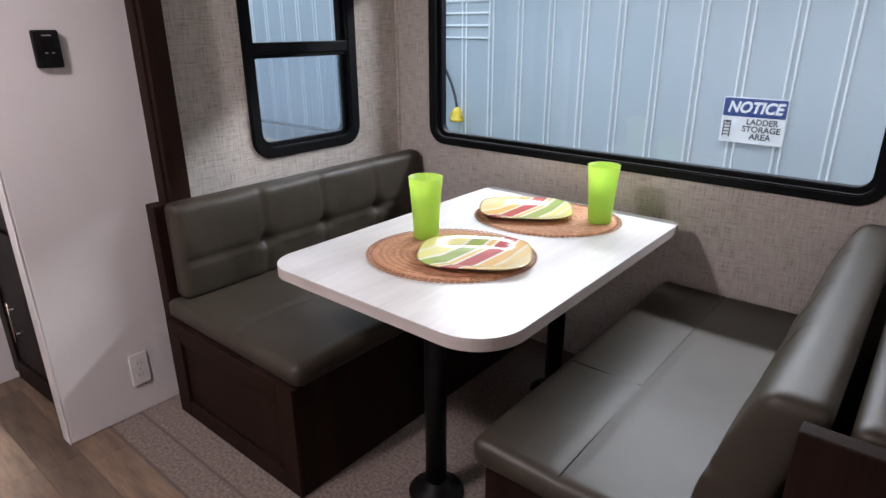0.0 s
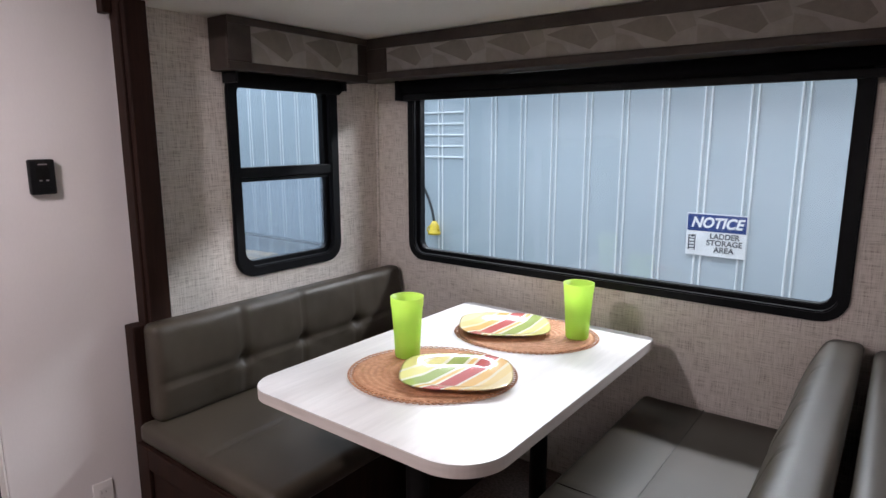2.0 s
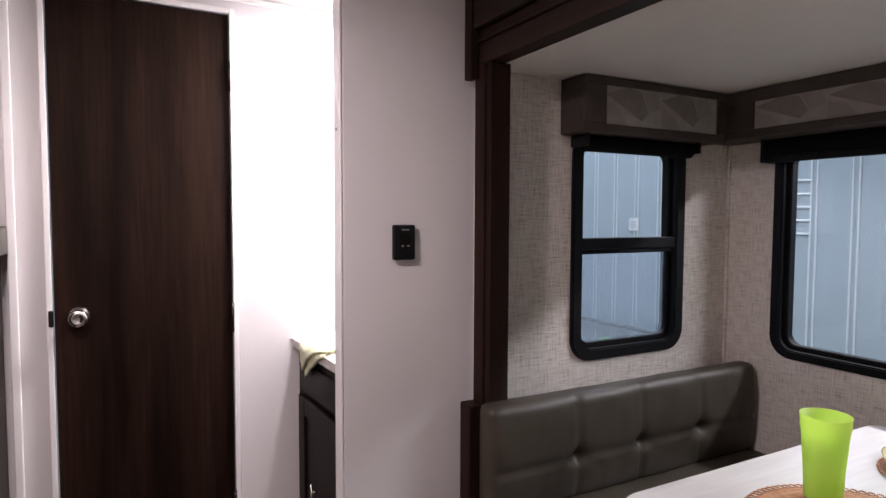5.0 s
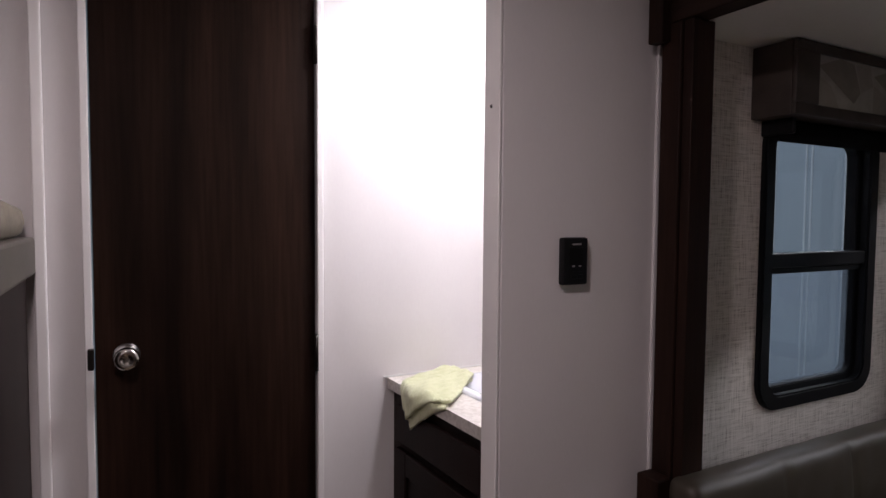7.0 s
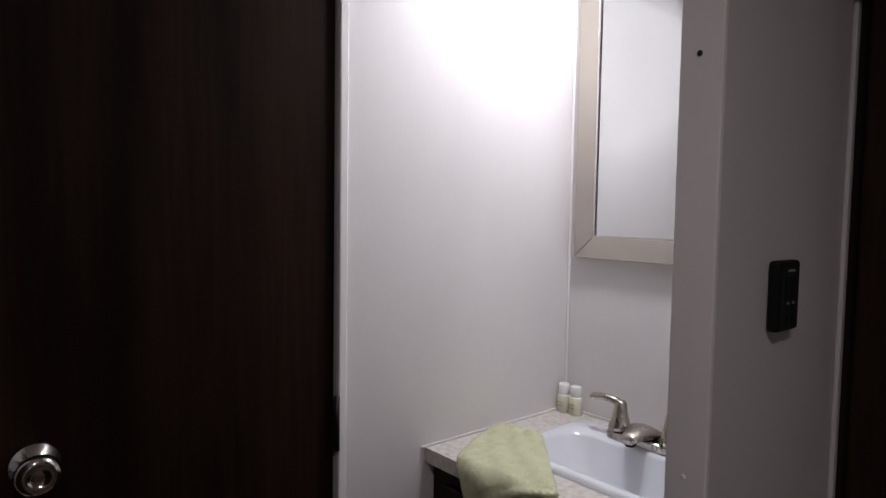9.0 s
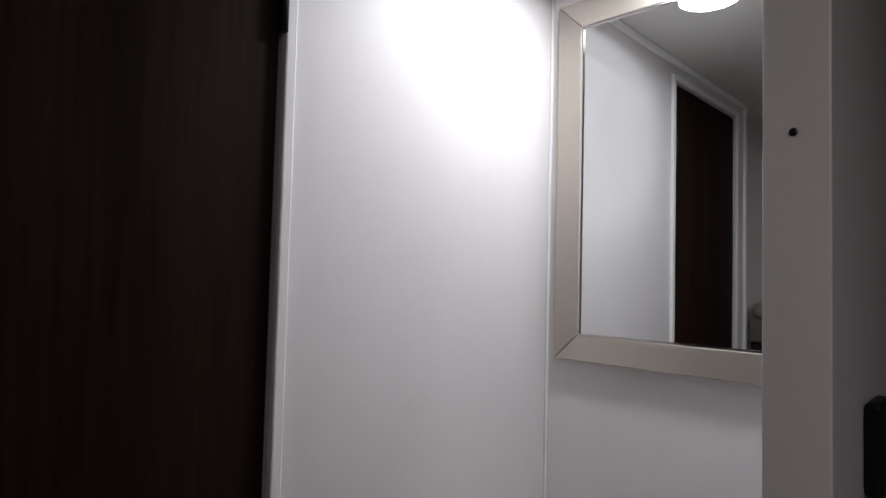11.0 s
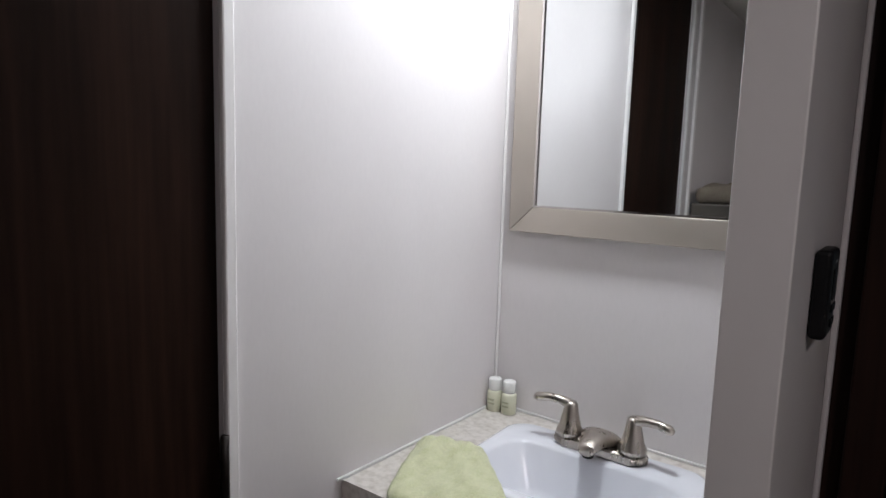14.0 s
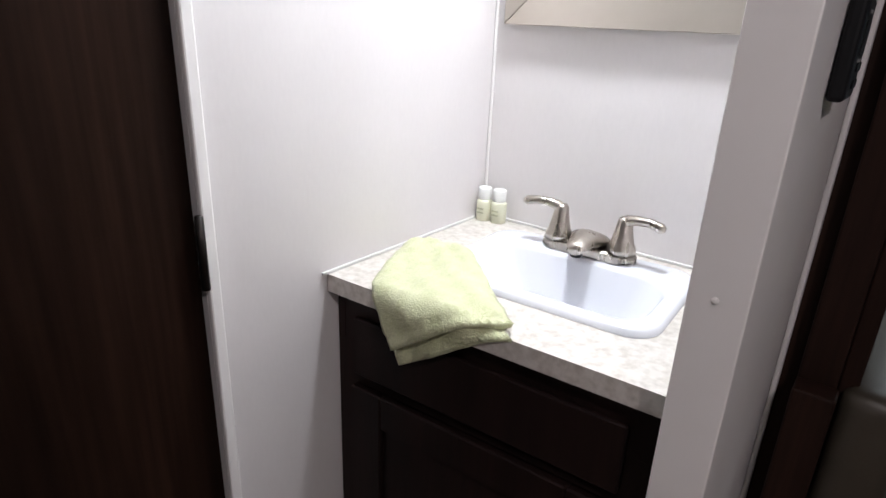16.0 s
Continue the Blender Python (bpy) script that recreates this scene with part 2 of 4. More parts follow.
_l.new(_mix.outputs[0], _n["Material Output"].inputs["Surface"])
POST_GREEN = material("post_green", (0.10, 0.52, 0.06), (0.08, 0.46, 0.05), 0.35, scale=(7, 7, 7), rough_var=0.06)
CAULK = material("white_caulk", (0.74, 0.73, 0.72), None, 0.35)
BRASS_DARK = material("dark_hinge", (0.02, 0.016, 0.014), None, 0.4, metal=0.6)


# ---- mesh helpers ----
def link_mesh(name, bm, mats, smooth=False):
    me = bpy.data.meshes.new(name)
    bm.to_mesh(me)
    bm.free()
    for m in (mats if isinstance(mats, (list, tuple)) else [mats]):
        me.materials.append(m)
    if smooth:
        me.polygons.foreach_set("use_smooth", [True] * len(me.polygons))
    return new(name, me)


def thing(name, where, label, category, group="", kind=""):
    ob = new(name)
    ob.location = where
    ob.empty_display_size = 0.05
    return tagged(ob, label, category, group, kind)


def part(name, bm, mats, parent, label="", smooth=False):
    ob = link_mesh(name, bm, mats, smooth)
    ob.parent = parent
    if parent.type == "EMPTY":
        ob.matrix_parent_inverse = Matrix.Translation(parent.location).inverted()
    return tagged(ob, label)


def solid(name, bm, mats, label, category, group="", kind="", smooth=False):
    return tagged(link_mesh(name, bm, mats, smooth), label, category, group, kind)


def box(x0, y0, z0, x1, y1, z1, r=0.0, seg=2, bm=None):
    bm = bm or bmesh.new()
    vs = [bm.verts.new((x, y, z)) for z in (z0, z1) for x, y in ((x0, y0), (x1, y0), (x1, y1), (x0, y1))]
    fs = [bm.faces.new([vs[i] for i in f]) for f in ((3, 2, 1, 0), (4, 5, 6, 7), (0, 1, 5, 4), (1, 2, 6, 5), (2, 3, 7, 6), (3, 0, 4, 7))]
    if r:
        es = list({e for f in fs for e in f.edges})
        bmesh.ops.bevel(bm, geom=es, offset=r, segments=seg, affect="EDGES", profile=0.5)
    return bm


def prism(poly, z0, z1, r=0.0, seg=2):
    """An upright prism over a plan polygon (anticlockwise)."""
    bm = bmesh.new()
    lo = [bm.verts.new((x, y, z0)) for x, y in poly]
    hi = [bm.verts.new((x, y, z1)) for x, y in poly]
    bm.faces.new(lo[::-1])
    bm.faces.new(hi)
    for i in range(len(poly)):
        j = (i + 1) % len(poly)
        bm.faces.new((lo[i], lo[j], hi[j], hi[i]))
    if r:
        bmesh.ops.bevel(bm, geom=list(bm.edges), offset=r, segments=seg, affect="EDGES")
    return bm


def rounded(x0, y0, x1, y1, r, n=6):
    """Points of a rounded rectangle, anticlockwise."""
    pts = []
    for cx, cy, a0 in ((x1 - r, y0 + r, -90), (x1 - r, y1 - r, 0), (x0 + r, y1 - r, 90), (x0 + r, y0 + r, 180)):
        for i in range(n + 1):
            a = radians(a0 + 90 * i / n)
            pts.append((cx + r * math.cos(a), cy + r * math.sin(a)))
    return pts


def to_plane(axis, pts, d):
    """Plan points (u, z) laid on the plane x = d or y = d."""
    return [(d, u, v) if axis == "x" else (u, d, v) for u, v in pts]


def ring(axis, outer, inner, d0, d1, r=0.0):
    """A frame between two loops of as many points, from depth d0 to d1."""
    bm = bmesh.new()
    loops = [[bm.verts.new(p) for p in to_plane(axis, pts, d)] for d in (d0, d1) for pts in (outer, inner)]
    n = len(outer)
    o0, i0, o1, i1 = loops
    for k in range(n):
        j = (k + 1) % n
        for a, b in ((o0, i0), (i0, i1), (i1, o1), (o1, o0)):
            bm.faces.new((a[k], a[j], b[j], b[k]))
    bmesh.ops.recalc_face_normals(bm, faces=list(bm.faces))
    if r:
        es = [e for e in bm.edges if abs((e.verts[0].co - e.verts[1].co)[0 if axis == "x" else 1]) < 1e-6
              and len(e.link_faces) == 2 and e.calc_face_angle(0) > 0.8]
        bmesh.ops.bevel(bm, geom=es, offset=r, segments=2, affect="EDGES")
    return bm


def sheet(axis, pts, d, thick=0.004):
    bm = bmesh.new()
    a = [bm.verts.new(p) for p in to_plane(axis, pts, d)]
    b = [bm.verts.new(p) for p in to_plane(axis, pts, d + thick)]
    bm.faces.new(a)
    bm.faces.new(b[::-1])
    for i in range(len(pts)):
        j = (i + 1) % len(pts)
        bm.faces.new((a[i], b[i], b[j], a[j]))
    bmesh.ops.recalc_face_normals(bm, faces=list(bm.faces))
    return bm


def lathe(profile, cx, cy, n=32, bm=None, cap=True):
    """Profile of (radius, z) turned about an upright axis."""
    bm = bm or bmesh.new()
    rows = [[bm.verts.new((cx + r * math.cos(2 * math.pi * k / n), cy + r * math.sin(2 * math.pi * k / n), z)) for k in range(n)] for r, z in profile]
    for a, b in zip(rows, rows[1:]):
        for k in range(n):
            j = (k + 1) % n
            bm.faces.new((a[k], a[j], b[j], b[k]))
    if cap:
        bm.faces.new(rows[0][::-1])
        bm.faces.new(rows[-1])
    return bm


def tube(points, radii, n=12, bm=None):
    """A round bar through points; radii: one for all or one each."""
    bm = bm or bmesh.new()
    pts = [Vector(p) for p in points]
    radii = radii if isinstance(radii, (list, tuple)) else [radii] * len(pts)
    rows = []
    for i, p in enumerate(pts):
        d = (pts[min(i + 1, len(pts) - 1)] - pts[max(i - 1, 0)]).normalized()
        s = d.cross(Vector((0, 0, 1)) if abs(d.z) < 0.9 else Vector((1, 0, 0))).normalized()
        u = s.cross(d)
        rows.append([bm.verts.new(p + radii[i] * (math.cos(2 * math.pi * k / n) * s + math.sin(2 * math.pi * k / n) * u)) for k in range(n)])
    for a, b in zip(rows, rows[1:]):
        for k in range(n):
            j = (k + 1) % n
            bm.faces.new((a[k], a[j], b[j], b[k]))
    bm.faces.new(rows[0][::-1])
    bm.faces.new(rows[-1])
    bmesh.ops.recalc_face_normals(bm, faces=list(bm.faces))
    return bm


def cushion(x0, y0, z0, x1, y1, z1, r=0.03, step=0.025, shape=None):
    """A padded block with rounded edges; shape(p, normal) may push each point."""
    bm = bmesh.new()
    lo, hi = Vector((x0, y0, z0)), Vector((x1, y1, z1))
    size = hi - lo
    n = [max(2, int(s / step)) for s in size]
    seen = {}

    def vert(i, j, k):
        key = (i, j, k)
        if key not in seen:
            p = Vector((lo[0] + size[0] * i / n[0], lo[1] + size[1] * j / n[1], lo[2] + size[2] * k / n[2]))
            c = Vector([min(max(p[a], lo[a] + r), hi[a] - r) for a in range(3)])
            d = p - c
            nrm = d.normalized() if d.length > 1e-9 else Vector((0, 0, 1))
            q = c + nrm * r if d.length > 1e-9 else p
            if shape:
                q = q + shape(q, nrm)
            seen[key] = bm.verts.new(q)
        return seen[key]

    for a in range(3):
        b, c = (a + 1) % 3, (a + 2) % 3
        for side in (0, n[a]):
            for i in range(n[b]):
                for j in range(n[c]):
                    ids = []
                    for di, dj in ((0, 0), (1, 0), (1, 1), (0, 1)):
                        v = [0, 0, 0]
                        v[a], v[b], v[c] = side, i + di, j + dj
                        ids.append(vert(*v))
                    bm.faces.new(ids if side else ids[::-1])
    return bm


def gauss(d, w):
    return math.exp(-(d / w) ** 2)

# ---- setting ----
WX = -0.657         # face of the wall that holds the brown door
FAR = 1.700         # window wall of the dinette bay
BAYX = 0.02         # side wall of the bay
BAYC = 1.896        # ceiling of the bay


BASINY = 0.496      # face of the wall behind the basin


def holed(axis, u0, v0, u1, v1, hole, d0, d1):
    """A wall slab with one opening, cut out of a grid of boxes round it."""
    a0, b0, a1, b1 = hole
    bm = bmesh.new()
    for p in ((u0, v0, a0, v1), (a1, v0, u1, v1), (a0, v0, a1, b0), (a0, b1, a1, v1)):
        if p[2] - p[0] > 1e-4 and p[3] - p[1] > 1e-4:
            if axis == "x":
                box(d0, p[0], p[1], d1, p[2], p[3], bm=bm)
            else:
                box(p[0], d0, p[1], p[2], d1, p[3], bm=bm)
    return bm


# floor: subfloor, then vinyl planks; the bay is carpeted
solid("floor", box(-1.35, -1.8, -0.08, 4.2, 0.13, -0.012), DARK_WOOD_X, "brown wood-look vinyl plank floor of the aisle", "floor", kind="structure")
solid("carpet_floor", box(-0.045, 0.13, -0.08, 4.2, FAR, 0.0), CARPET, "mottled brown carpet of the dinette bay", "carpet", kind="structure")
bm = box(-0.0, 0.240, 0.0, 4.2, 0.251, 0.004, 0.0015, 1)
box(-0.0, 0.126, -0.01, 4.2, 0.136, 0.004, 0.0015, 1, bm)
solid("carpet_seam", bm, CARPET_EDGE, "dark stitched seam of the bay carpet", "carpet seam", kind="structure")
solid("vanity_floor", box(WX, 0.13, -0.08, -0.045, 0.55, -0.012), DARK_WOOD_X, "dark floor under the basin cabinet", "floor", kind="structure")

solid("ceiling", box(-1.35, -1.8, CEIL, 4.2, 0.60, CEIL + 0.06), CEILING, "plain off-white ceiling panel over the aisle", "ceiling", kind="structure")
solid("bay_ceiling", box(-0.02, 0.501, BAYC, 4.2, FAR + 0.05, BAYC + 0.06), CEILING, "plain off-white ceiling of the dinette bay", "ceiling", kind="structure")

# wall with the brown door
DY0, DY1, DZ = -0.792, -0.214, 2.158
solid("wall_west", holed("x", -1.8, 0, BASINY + 0.04, CEIL, (DY0, 0.0, DY1, DZ), WX - 0.04, WX), WHITE_WALL, "white panelled partition wall with a brown door", "wall", kind="structure")
solid("wall_south", box(-1.35, -1.86, 0, 4.2, -1.8, CEIL), WHITE_WALL, "white panelled wall opposite the dinette", "wall", kind="structure")
solid("wall_east", box(4.2, -1.86, -0.05, 4.26, 1.80, CEIL), WHITE_WALL, "white panelled end wall", "wall", kind="structure")

solid("wall_basin", box(WX, BASINY, 0, -0.031, BASINY + 0.04, CEIL), WHITE_WALL, "white panelled wall behind the wash basin", "wall", kind="structure")

# partition with the thermostat
PT = 0.058
solid("wall_partition", box(-PT, 0.0, 0, 0.0, 0.499, CEIL, 0.006), WHITE_WALL, "white partition wall between basin and dinette", "wall", kind="structure")
# Added thin paler face: the end's stronger light is put into its colour.
solid("partition_bright_end", box(-PT - 0.002, -0.006, 0, 0.002, -0.0005, CEIL, 0.002), WHITE_TRIM, "thin paler face on the partition end, painted for the stronger light there", "trim", kind="structure")
solid("edge_strip", box(0.0005, 0.455, 0, 0.010, 0.4710, 1.86, 0.003), WHITE_WALL, "white edge strip beside the bay trim", "trim", kind="structure")

# bay walls
W1 = (0.860, 0.892, 1.415, 1.71)
W2 = (0.242, 0.876, 2.048, 1.690)


def cut(w, d=0.016):
    """The wall is cut a little inside the frame, so that the frame's round corners cover it."""
    return (w[0] + d, w[1] + d, w[2] - d, w[3] - d)


solid("wall_bay_side", holed("x", 0.516, 0, FAR, BAYC, cut(W1), BAYX - 0.05, BAYX), LINEN_Y, "beige linen-look wallpaper on the bay side wall", "wall", kind="structure")
solid("wall_bay_window", holed("y", BAYX, 0, 4.2, BAYC, cut(W2), FAR, FAR + 0.05), LINEN_X, "beige linen-look wallpaper on the bay window wall", "wall", kind="structure")
solid("corner_bead", box(BAYX, FAR - 0.012, 0.4, BAYX + 0.012, FAR, BAYC, 0.004), LINEN_X, "beige corner strip of the bay", "trim", kind="structure")
solid("wall_over_bay", box(0.0, 0.501, 1.957, 4.2, 0.53, CEIL), WHITE_WALL, "white wall above the bay opening", "wall", kind="structure")


def bay_trim():
    t = thing("bay_trim", (0.0, 0.45, 0), "dark brown moulded wood trim round the dinette bay opening", "trim", kind="structure")
    part("post", box(0.036, 0.434, 0, 0.094, 0.515, 1.8935, 0.004), DARK_WOOD, t)
    part("post_edge", box(0.0945, 0.442, 0, 0.122, 0.515, 1.8935, 0.003), DARK_WOOD, t)
    part("post_filler", box(0.0005, 0.472, 0, 0.0355, 0.498, 1.8935, 0.002), DARK_WOOD, t)
    part("header", box(0.002, 0.436, 1.8945, 4.19, 0.500, 2.035, 0.004), DARK_WOOD_X, t)
    part("bead", box(0.066, 0.426, 1.960, 4.19, 0.4355, 1.972, 0.003), DARK_WOOD_X, t)
    part("crown", box(0.066, 0.408, 2.000, 4.19, 0.4353, 2.100, 0.008), DARK_WOOD_X, t)
    part("end_block", box(0.022, 0.402, 1.848, 0.065, 0.4315, 2.115, 0.004), DARK_WOOD, t)


bay_trim()


def window(name, axis, span, face, r, label, panes, bar=None):
    """A black framed window with rounded corners. panes: (u0, v0, u1, v1, glass)."""
    u0, v0, u1, v1 = span
    w = thing(name, (face, (u0 + u1) / 2, v0) if axis == "x" else ((u0 + u1) / 2, face, v0), label, "window", kind="structure")
    s = 1 if axis == "x" else -1
    gl, gb, gr, gt = (0.054, 0.050, 0.058, 0.045) if axis == "x" else (0.047, 0.042, 0.042, 0.036)
    outer = rounded(u0 - 0.010, v0 - 0.010, u1 + 0.010, v1 + 0.010, r + 0.010)
    inner = rounded(u0 + gl - 0.018, v0 + gb - 0.018, u1 - gr + 0.018, v1 - gt + 0.018, r * 0.72)
    part("window_frame", ring(axis, outer, inner, face - s * 0.012, face + s * 0.016, 0.005), BLACK_FRAME, w)
    o2 = rounded(u0 - 0.0, v0 - 0.0, u1 + 0.0, v1 + 0.0, r)
    i2 = rounded(u0 + gl, v0 + gb, u1 - gr, v1 - gt, r * 0.55)
    part("glazing_frame", ring(axis, o2, i2, face - s * 0.05, face - s * 0.0125, 0.003), BLACK_FRAME, w)
    for a0, b0, a1, b1, m in panes:
        p = part("pane", sheet(axis, rounded(a0, b0, a1, b1, 0.02), face - s * 0.034), m, w)
        p.visible_shadow = False
    if bar:
        a0, b0, a1, b1 = bar
        part("window_bar", box(face - 0.04, a0, b0, face + 0.008, a1, b1, 0.004), BLACK_FRAME, w)
        part("sash_rail", box(face - 0.03, a0 + 0.01, b0 - 0.018, face - 0.004, a1 - 0.01, b0 - 0.001, 0.003), BLACK_FRAME, w)
    return w


window("window_1", "x", W1, BAYX, 0.075, "narrow black-framed window with a raised lower sash", 
       [(0.895, 1.31, 1.38, 1.682, GLASS_CLEAR), (0.895, 0.918, 1.38, 1.30, GLASS_SCREEN)], (0.885, 1.293, 1.385, 1.335))
window("window_2", "y", W2, FAR, 0.075, "wide black-framed window with rounded corners", [(0.262, 0.896, 2.035, 1.670, GLASS_CLEAR)])


# ---- door and its surroundings ----
def brown_door():
    d = thing("door_1", (WX, DY1, 0), "closed dark brown wood-grain door with a chrome knob", "door", kind="structure")
    part("door_leaf", box(WX - 0.034, DY0 + 0.004, 0.012, WX - 0.004, DY1 - 0.004, DZ - 0.004, 0.002), DOOR_WOOD, d)
    t = 0.018
    part("door_frame", box(WX + 0.001, DY0 - t, 0, WX + 0.012, DY0 + 0.001, DZ + t, 0.003), WHITE_TRIM, d, "white door frame strip")
    part("door_frame", box(WX + 0.001, DY1 - 0.001, 0, WX + 0.012, DY1 + t, DZ + t, 0.003), WHITE_TRIM, d, "white door frame strip")
    part("door_frame", box(WX + 0.001, DY0 + 0.001, DZ - 0.001, WX + 0.012, DY1 - 0.001, DZ + t, 0.003), WHITE_TRIM, d, "white door frame strip")
    for z in (0.30, 1.028, 1.928):
        part("hinge", tube([(WX + 0.009, DY1 - 0.004, z - 0.055), (WX + 0.009, DY1 - 0.004, z + 0.055)], 0.006, 10), BRASS_DARK, d, "dark metal hinge", True)
    ky, kz = DY0 + 0.075, 1.067
    prof = [(0.033, 0.0), (0.033, 0.006), (0.014, 0.010), (0.013, 0.028), (0.024, 0.034), (0.030, 0.046), (0.027, 0.058), (0.014, 0.063), (0.013, 0.0605), (0.004, 0.0605)]
    bm = lathe(prof, 0, 0, 28)
    bmesh.ops.transform(bm, matrix=Matrix.Translation((WX - 0.004, ky, kz)) @ Matrix.Rotation(radians(90), 4, "Y"), verts=bm.verts)
    part("door_knob", bm, CHROME, d, "chrome door knob", True)
    part("latch", box(WX + 0.003, DY0 - 0.012, kz - 0.028, WX + 0.016, DY0 + 0.003, kz + 0.028, 0.004), BRASS_DARK, d, "dark latch plate")


brown_door()
solid("trim_bunk", box(WX + 0.0005, -0.911, 0, WX + 0.012, -0.885, CEIL, 0.004), WHITE_TRIM, "white corner trim beside the bunks", "trim", kind="structure")
solid("trim_corner", box(WX + 0.001, BASINY - 0.007, 0.93, WX + 0.007, BASINY - 0.001, CEIL, 0.002), WHITE_TRIM, "white corner strip above the basin", "trim", kind="structure")
solid("trim_ceiling", box(WX + 0.001, -0.88, CEIL - 0.022, WX + 0.014, BASINY - 0.001, CEIL - 0.001, 0.004), WHITE_TRIM, "white strip along the ceiling", "trim", kind="structure")


def bunk():
    """A bunk along the south wall: a padded mattress on a board, over a dark boarded base."""
    z = 1.452
    b = thing("bunk_bed", (-0.32, -1.35, 0), "raised bunk with a beige padded mattress over a dark base", "bunk bed")
    part("bunk_board", box(WX + 0.016, -1.798, z - 0.165, 0.0, -0.906, z - 0.075, 0.008), BUNK_FASCIA, b, "grey vinyl-wrapped board")

    def puff(p, n):
        return Vector((0, 0, 0.012 * math.sin(p.y * 21) * math.sin(p.x * 17) * max(n.z, 0))) + n * 0.004 * math.sin(p.y * 37 + p.z * 50)

    part("mattress", cushion(WX + 0.018, -1.79, z - 0.0745, -0.012, -0.918, z, 0.03, 0.03, puff), BUNK_CLOTH, b, "beige padded mattress", True)
    part("base", box(WX + 0.018, -1.796, 0.0, -0.012, -0.926, z - 0.1655, 0.004), CABINET, b, "dark brown boarded base")


bunk()


# ---- dinette ----
def bench_back(x0, x1, y0, y1, z0, z1, front, lean=0.0):
    """A tufted upholstered backrest. front: +1 faces larger x, -1 the other way; lean: how far it slopes in x per metre of height."""
    zm = z0 + (z1 - z0) * 0.42
    seams = [y0 + (y1 - y0) * k for k in (0.27, 0.5, 0.74)]

    def shape(p, n):
        side = max(0.0, n.x * front)
        d = 0.0
        for s in seams:
            d += 0.022 * gauss(math.hypot(p.y - s, p.z - zm), 0.032) + 0.009 * gauss(p.y - s, 0.009)
            d += 0.006 * gauss(abs(p.y - s) * 0.5 - (zm - p.z), 0.012) * gauss(p.y - s, 0.10)
        d += 0.010 * gauss(p.z - zm, 0.010)
        fold = 0.003 * noise.noise(Vector((p.y * 9, p.z * 9, 1.3))) + 0.002 * noise.noise(Vector((p.y * 24, p.z * 19, 7.7)))
        bulge = 0.016 * math.sin(math.pi * min(max((p.z - z0) / (z1 - z0), 0), 1))
        return Vector((front * side * (bulge + fold - d) + lean * (p.z - z0), 0, 0.002 * noise.noise(Vector((p.y * 7, 0, 2))) * max(n.z, 0)))

    return cushion(x0, y0, z0, x1, y1, z1, 0.028, 0.013, shape)


def seat_pad(x0, x1, y0, y1, z0, z1, seam_x):
    def shape(p, n):
        up = max(n.z, 0)
        d = 0.005 * gauss(p.x - seam_x, 0.009) + (0.003 * gauss(p.y - (y0 + 0.47), 0.009) if p.x < seam_x else 0.0)
        fold = 0.0012 * math.sin(p.x * 13 + p.y * 5) + 0.0010 * math.sin(p.y * 9 + 1) + 0.0012 * noise.noise(Vector((p.x * 9, p.y * 7, 3.1)))
        return Vector((0, 0, up * (fold - d))) + Vector((n.x, n.y, 0)) * 0.008 * (1 - up)

    return cushion(x0, y0, z0, x1, y1, z1, 0.02, 0.016, shape)


def left_bench():
    b = thing("dinette_bench", (0.45, 1.1, 0), "bench with tufted grey-brown vinyl cushions on dark wood base", "bench", "dinette benches")
    part("base", box(0.10, 0.372, 0.0, 0.845, FAR - 0.003, 0.395, 0.004), DARK_WOOD, b)
    for x0, x1, z0, z1 in ((0.10, 0.18, 0.0, 0.395), (0.765, 0.845, 0.0, 0.395), (0.18, 0.765, 0.0, 0.07), (0.18, 0.765, 0.32, 0.395)):
        part("face_rail", box(x0, 0.357, z0, x1, 0.371, z1, 0.003), DARK_WOOD, b)
    part("end_panel", box(0.036, 0.385, 0.0, 0.099, 0.4335, 0.81, 0.004), DARK_WOOD, b)
    part("seat_cushion", seat_pad(0.112, 0.855, 0.374, FAR - 0.01, 0.396, 0.470, 0.50), VINYL, b, "grey-brown vinyl seat cushion", True)
    part("back_cushion", bench_back(0.10, 0.185, 0.41, FAR - 0.015, 0.462, 0.822, 1), VINYL, b, "tufted grey-brown vinyl back cushion", True)


def right_bench():
    b = thing("dinette_bench", (1.78, 1.1, 0), "bench with a wide grey vinyl seat on dark wood base", "bench", "dinette benches")
    part("base", box(1.46, 0.472, 0.0, 2.07, FAR - 0.003, 0.395, 0.004), DARK_WOOD, b)
    part("seat_cushion", seat_pad(1.435, 1.96, 0.455, FAR - 0.01, 0.396, 0.470, 1.658), VINYL, b, "grey vinyl seat cushion with a stitched seam", True)
    part("back_cushion", bench_back(1.912, 2.020, 0.482, FAR - 0.015, 0.462, 0.825, -1, 0.27), VINYL, b, "grey vinyl back cushion", True)
    part("seam_line", box(1.6565, 0.468, 0.4645, 1.6595, FAR - 0.02, 0.4692, 0.0008, 1), PIPING, b, "dark stitched seam")
    part("seam_line", box(1.447, 0.924, 0.4650, 1.656, 0.9265, 0.4694, 0.0008, 1), PIPING, b, "dark stitched seam")
    part("end_panel", box(2.072, 0.436, 0.0, 2.30, 0.474, 0.806, 0.004), DARK_WOOD, b)


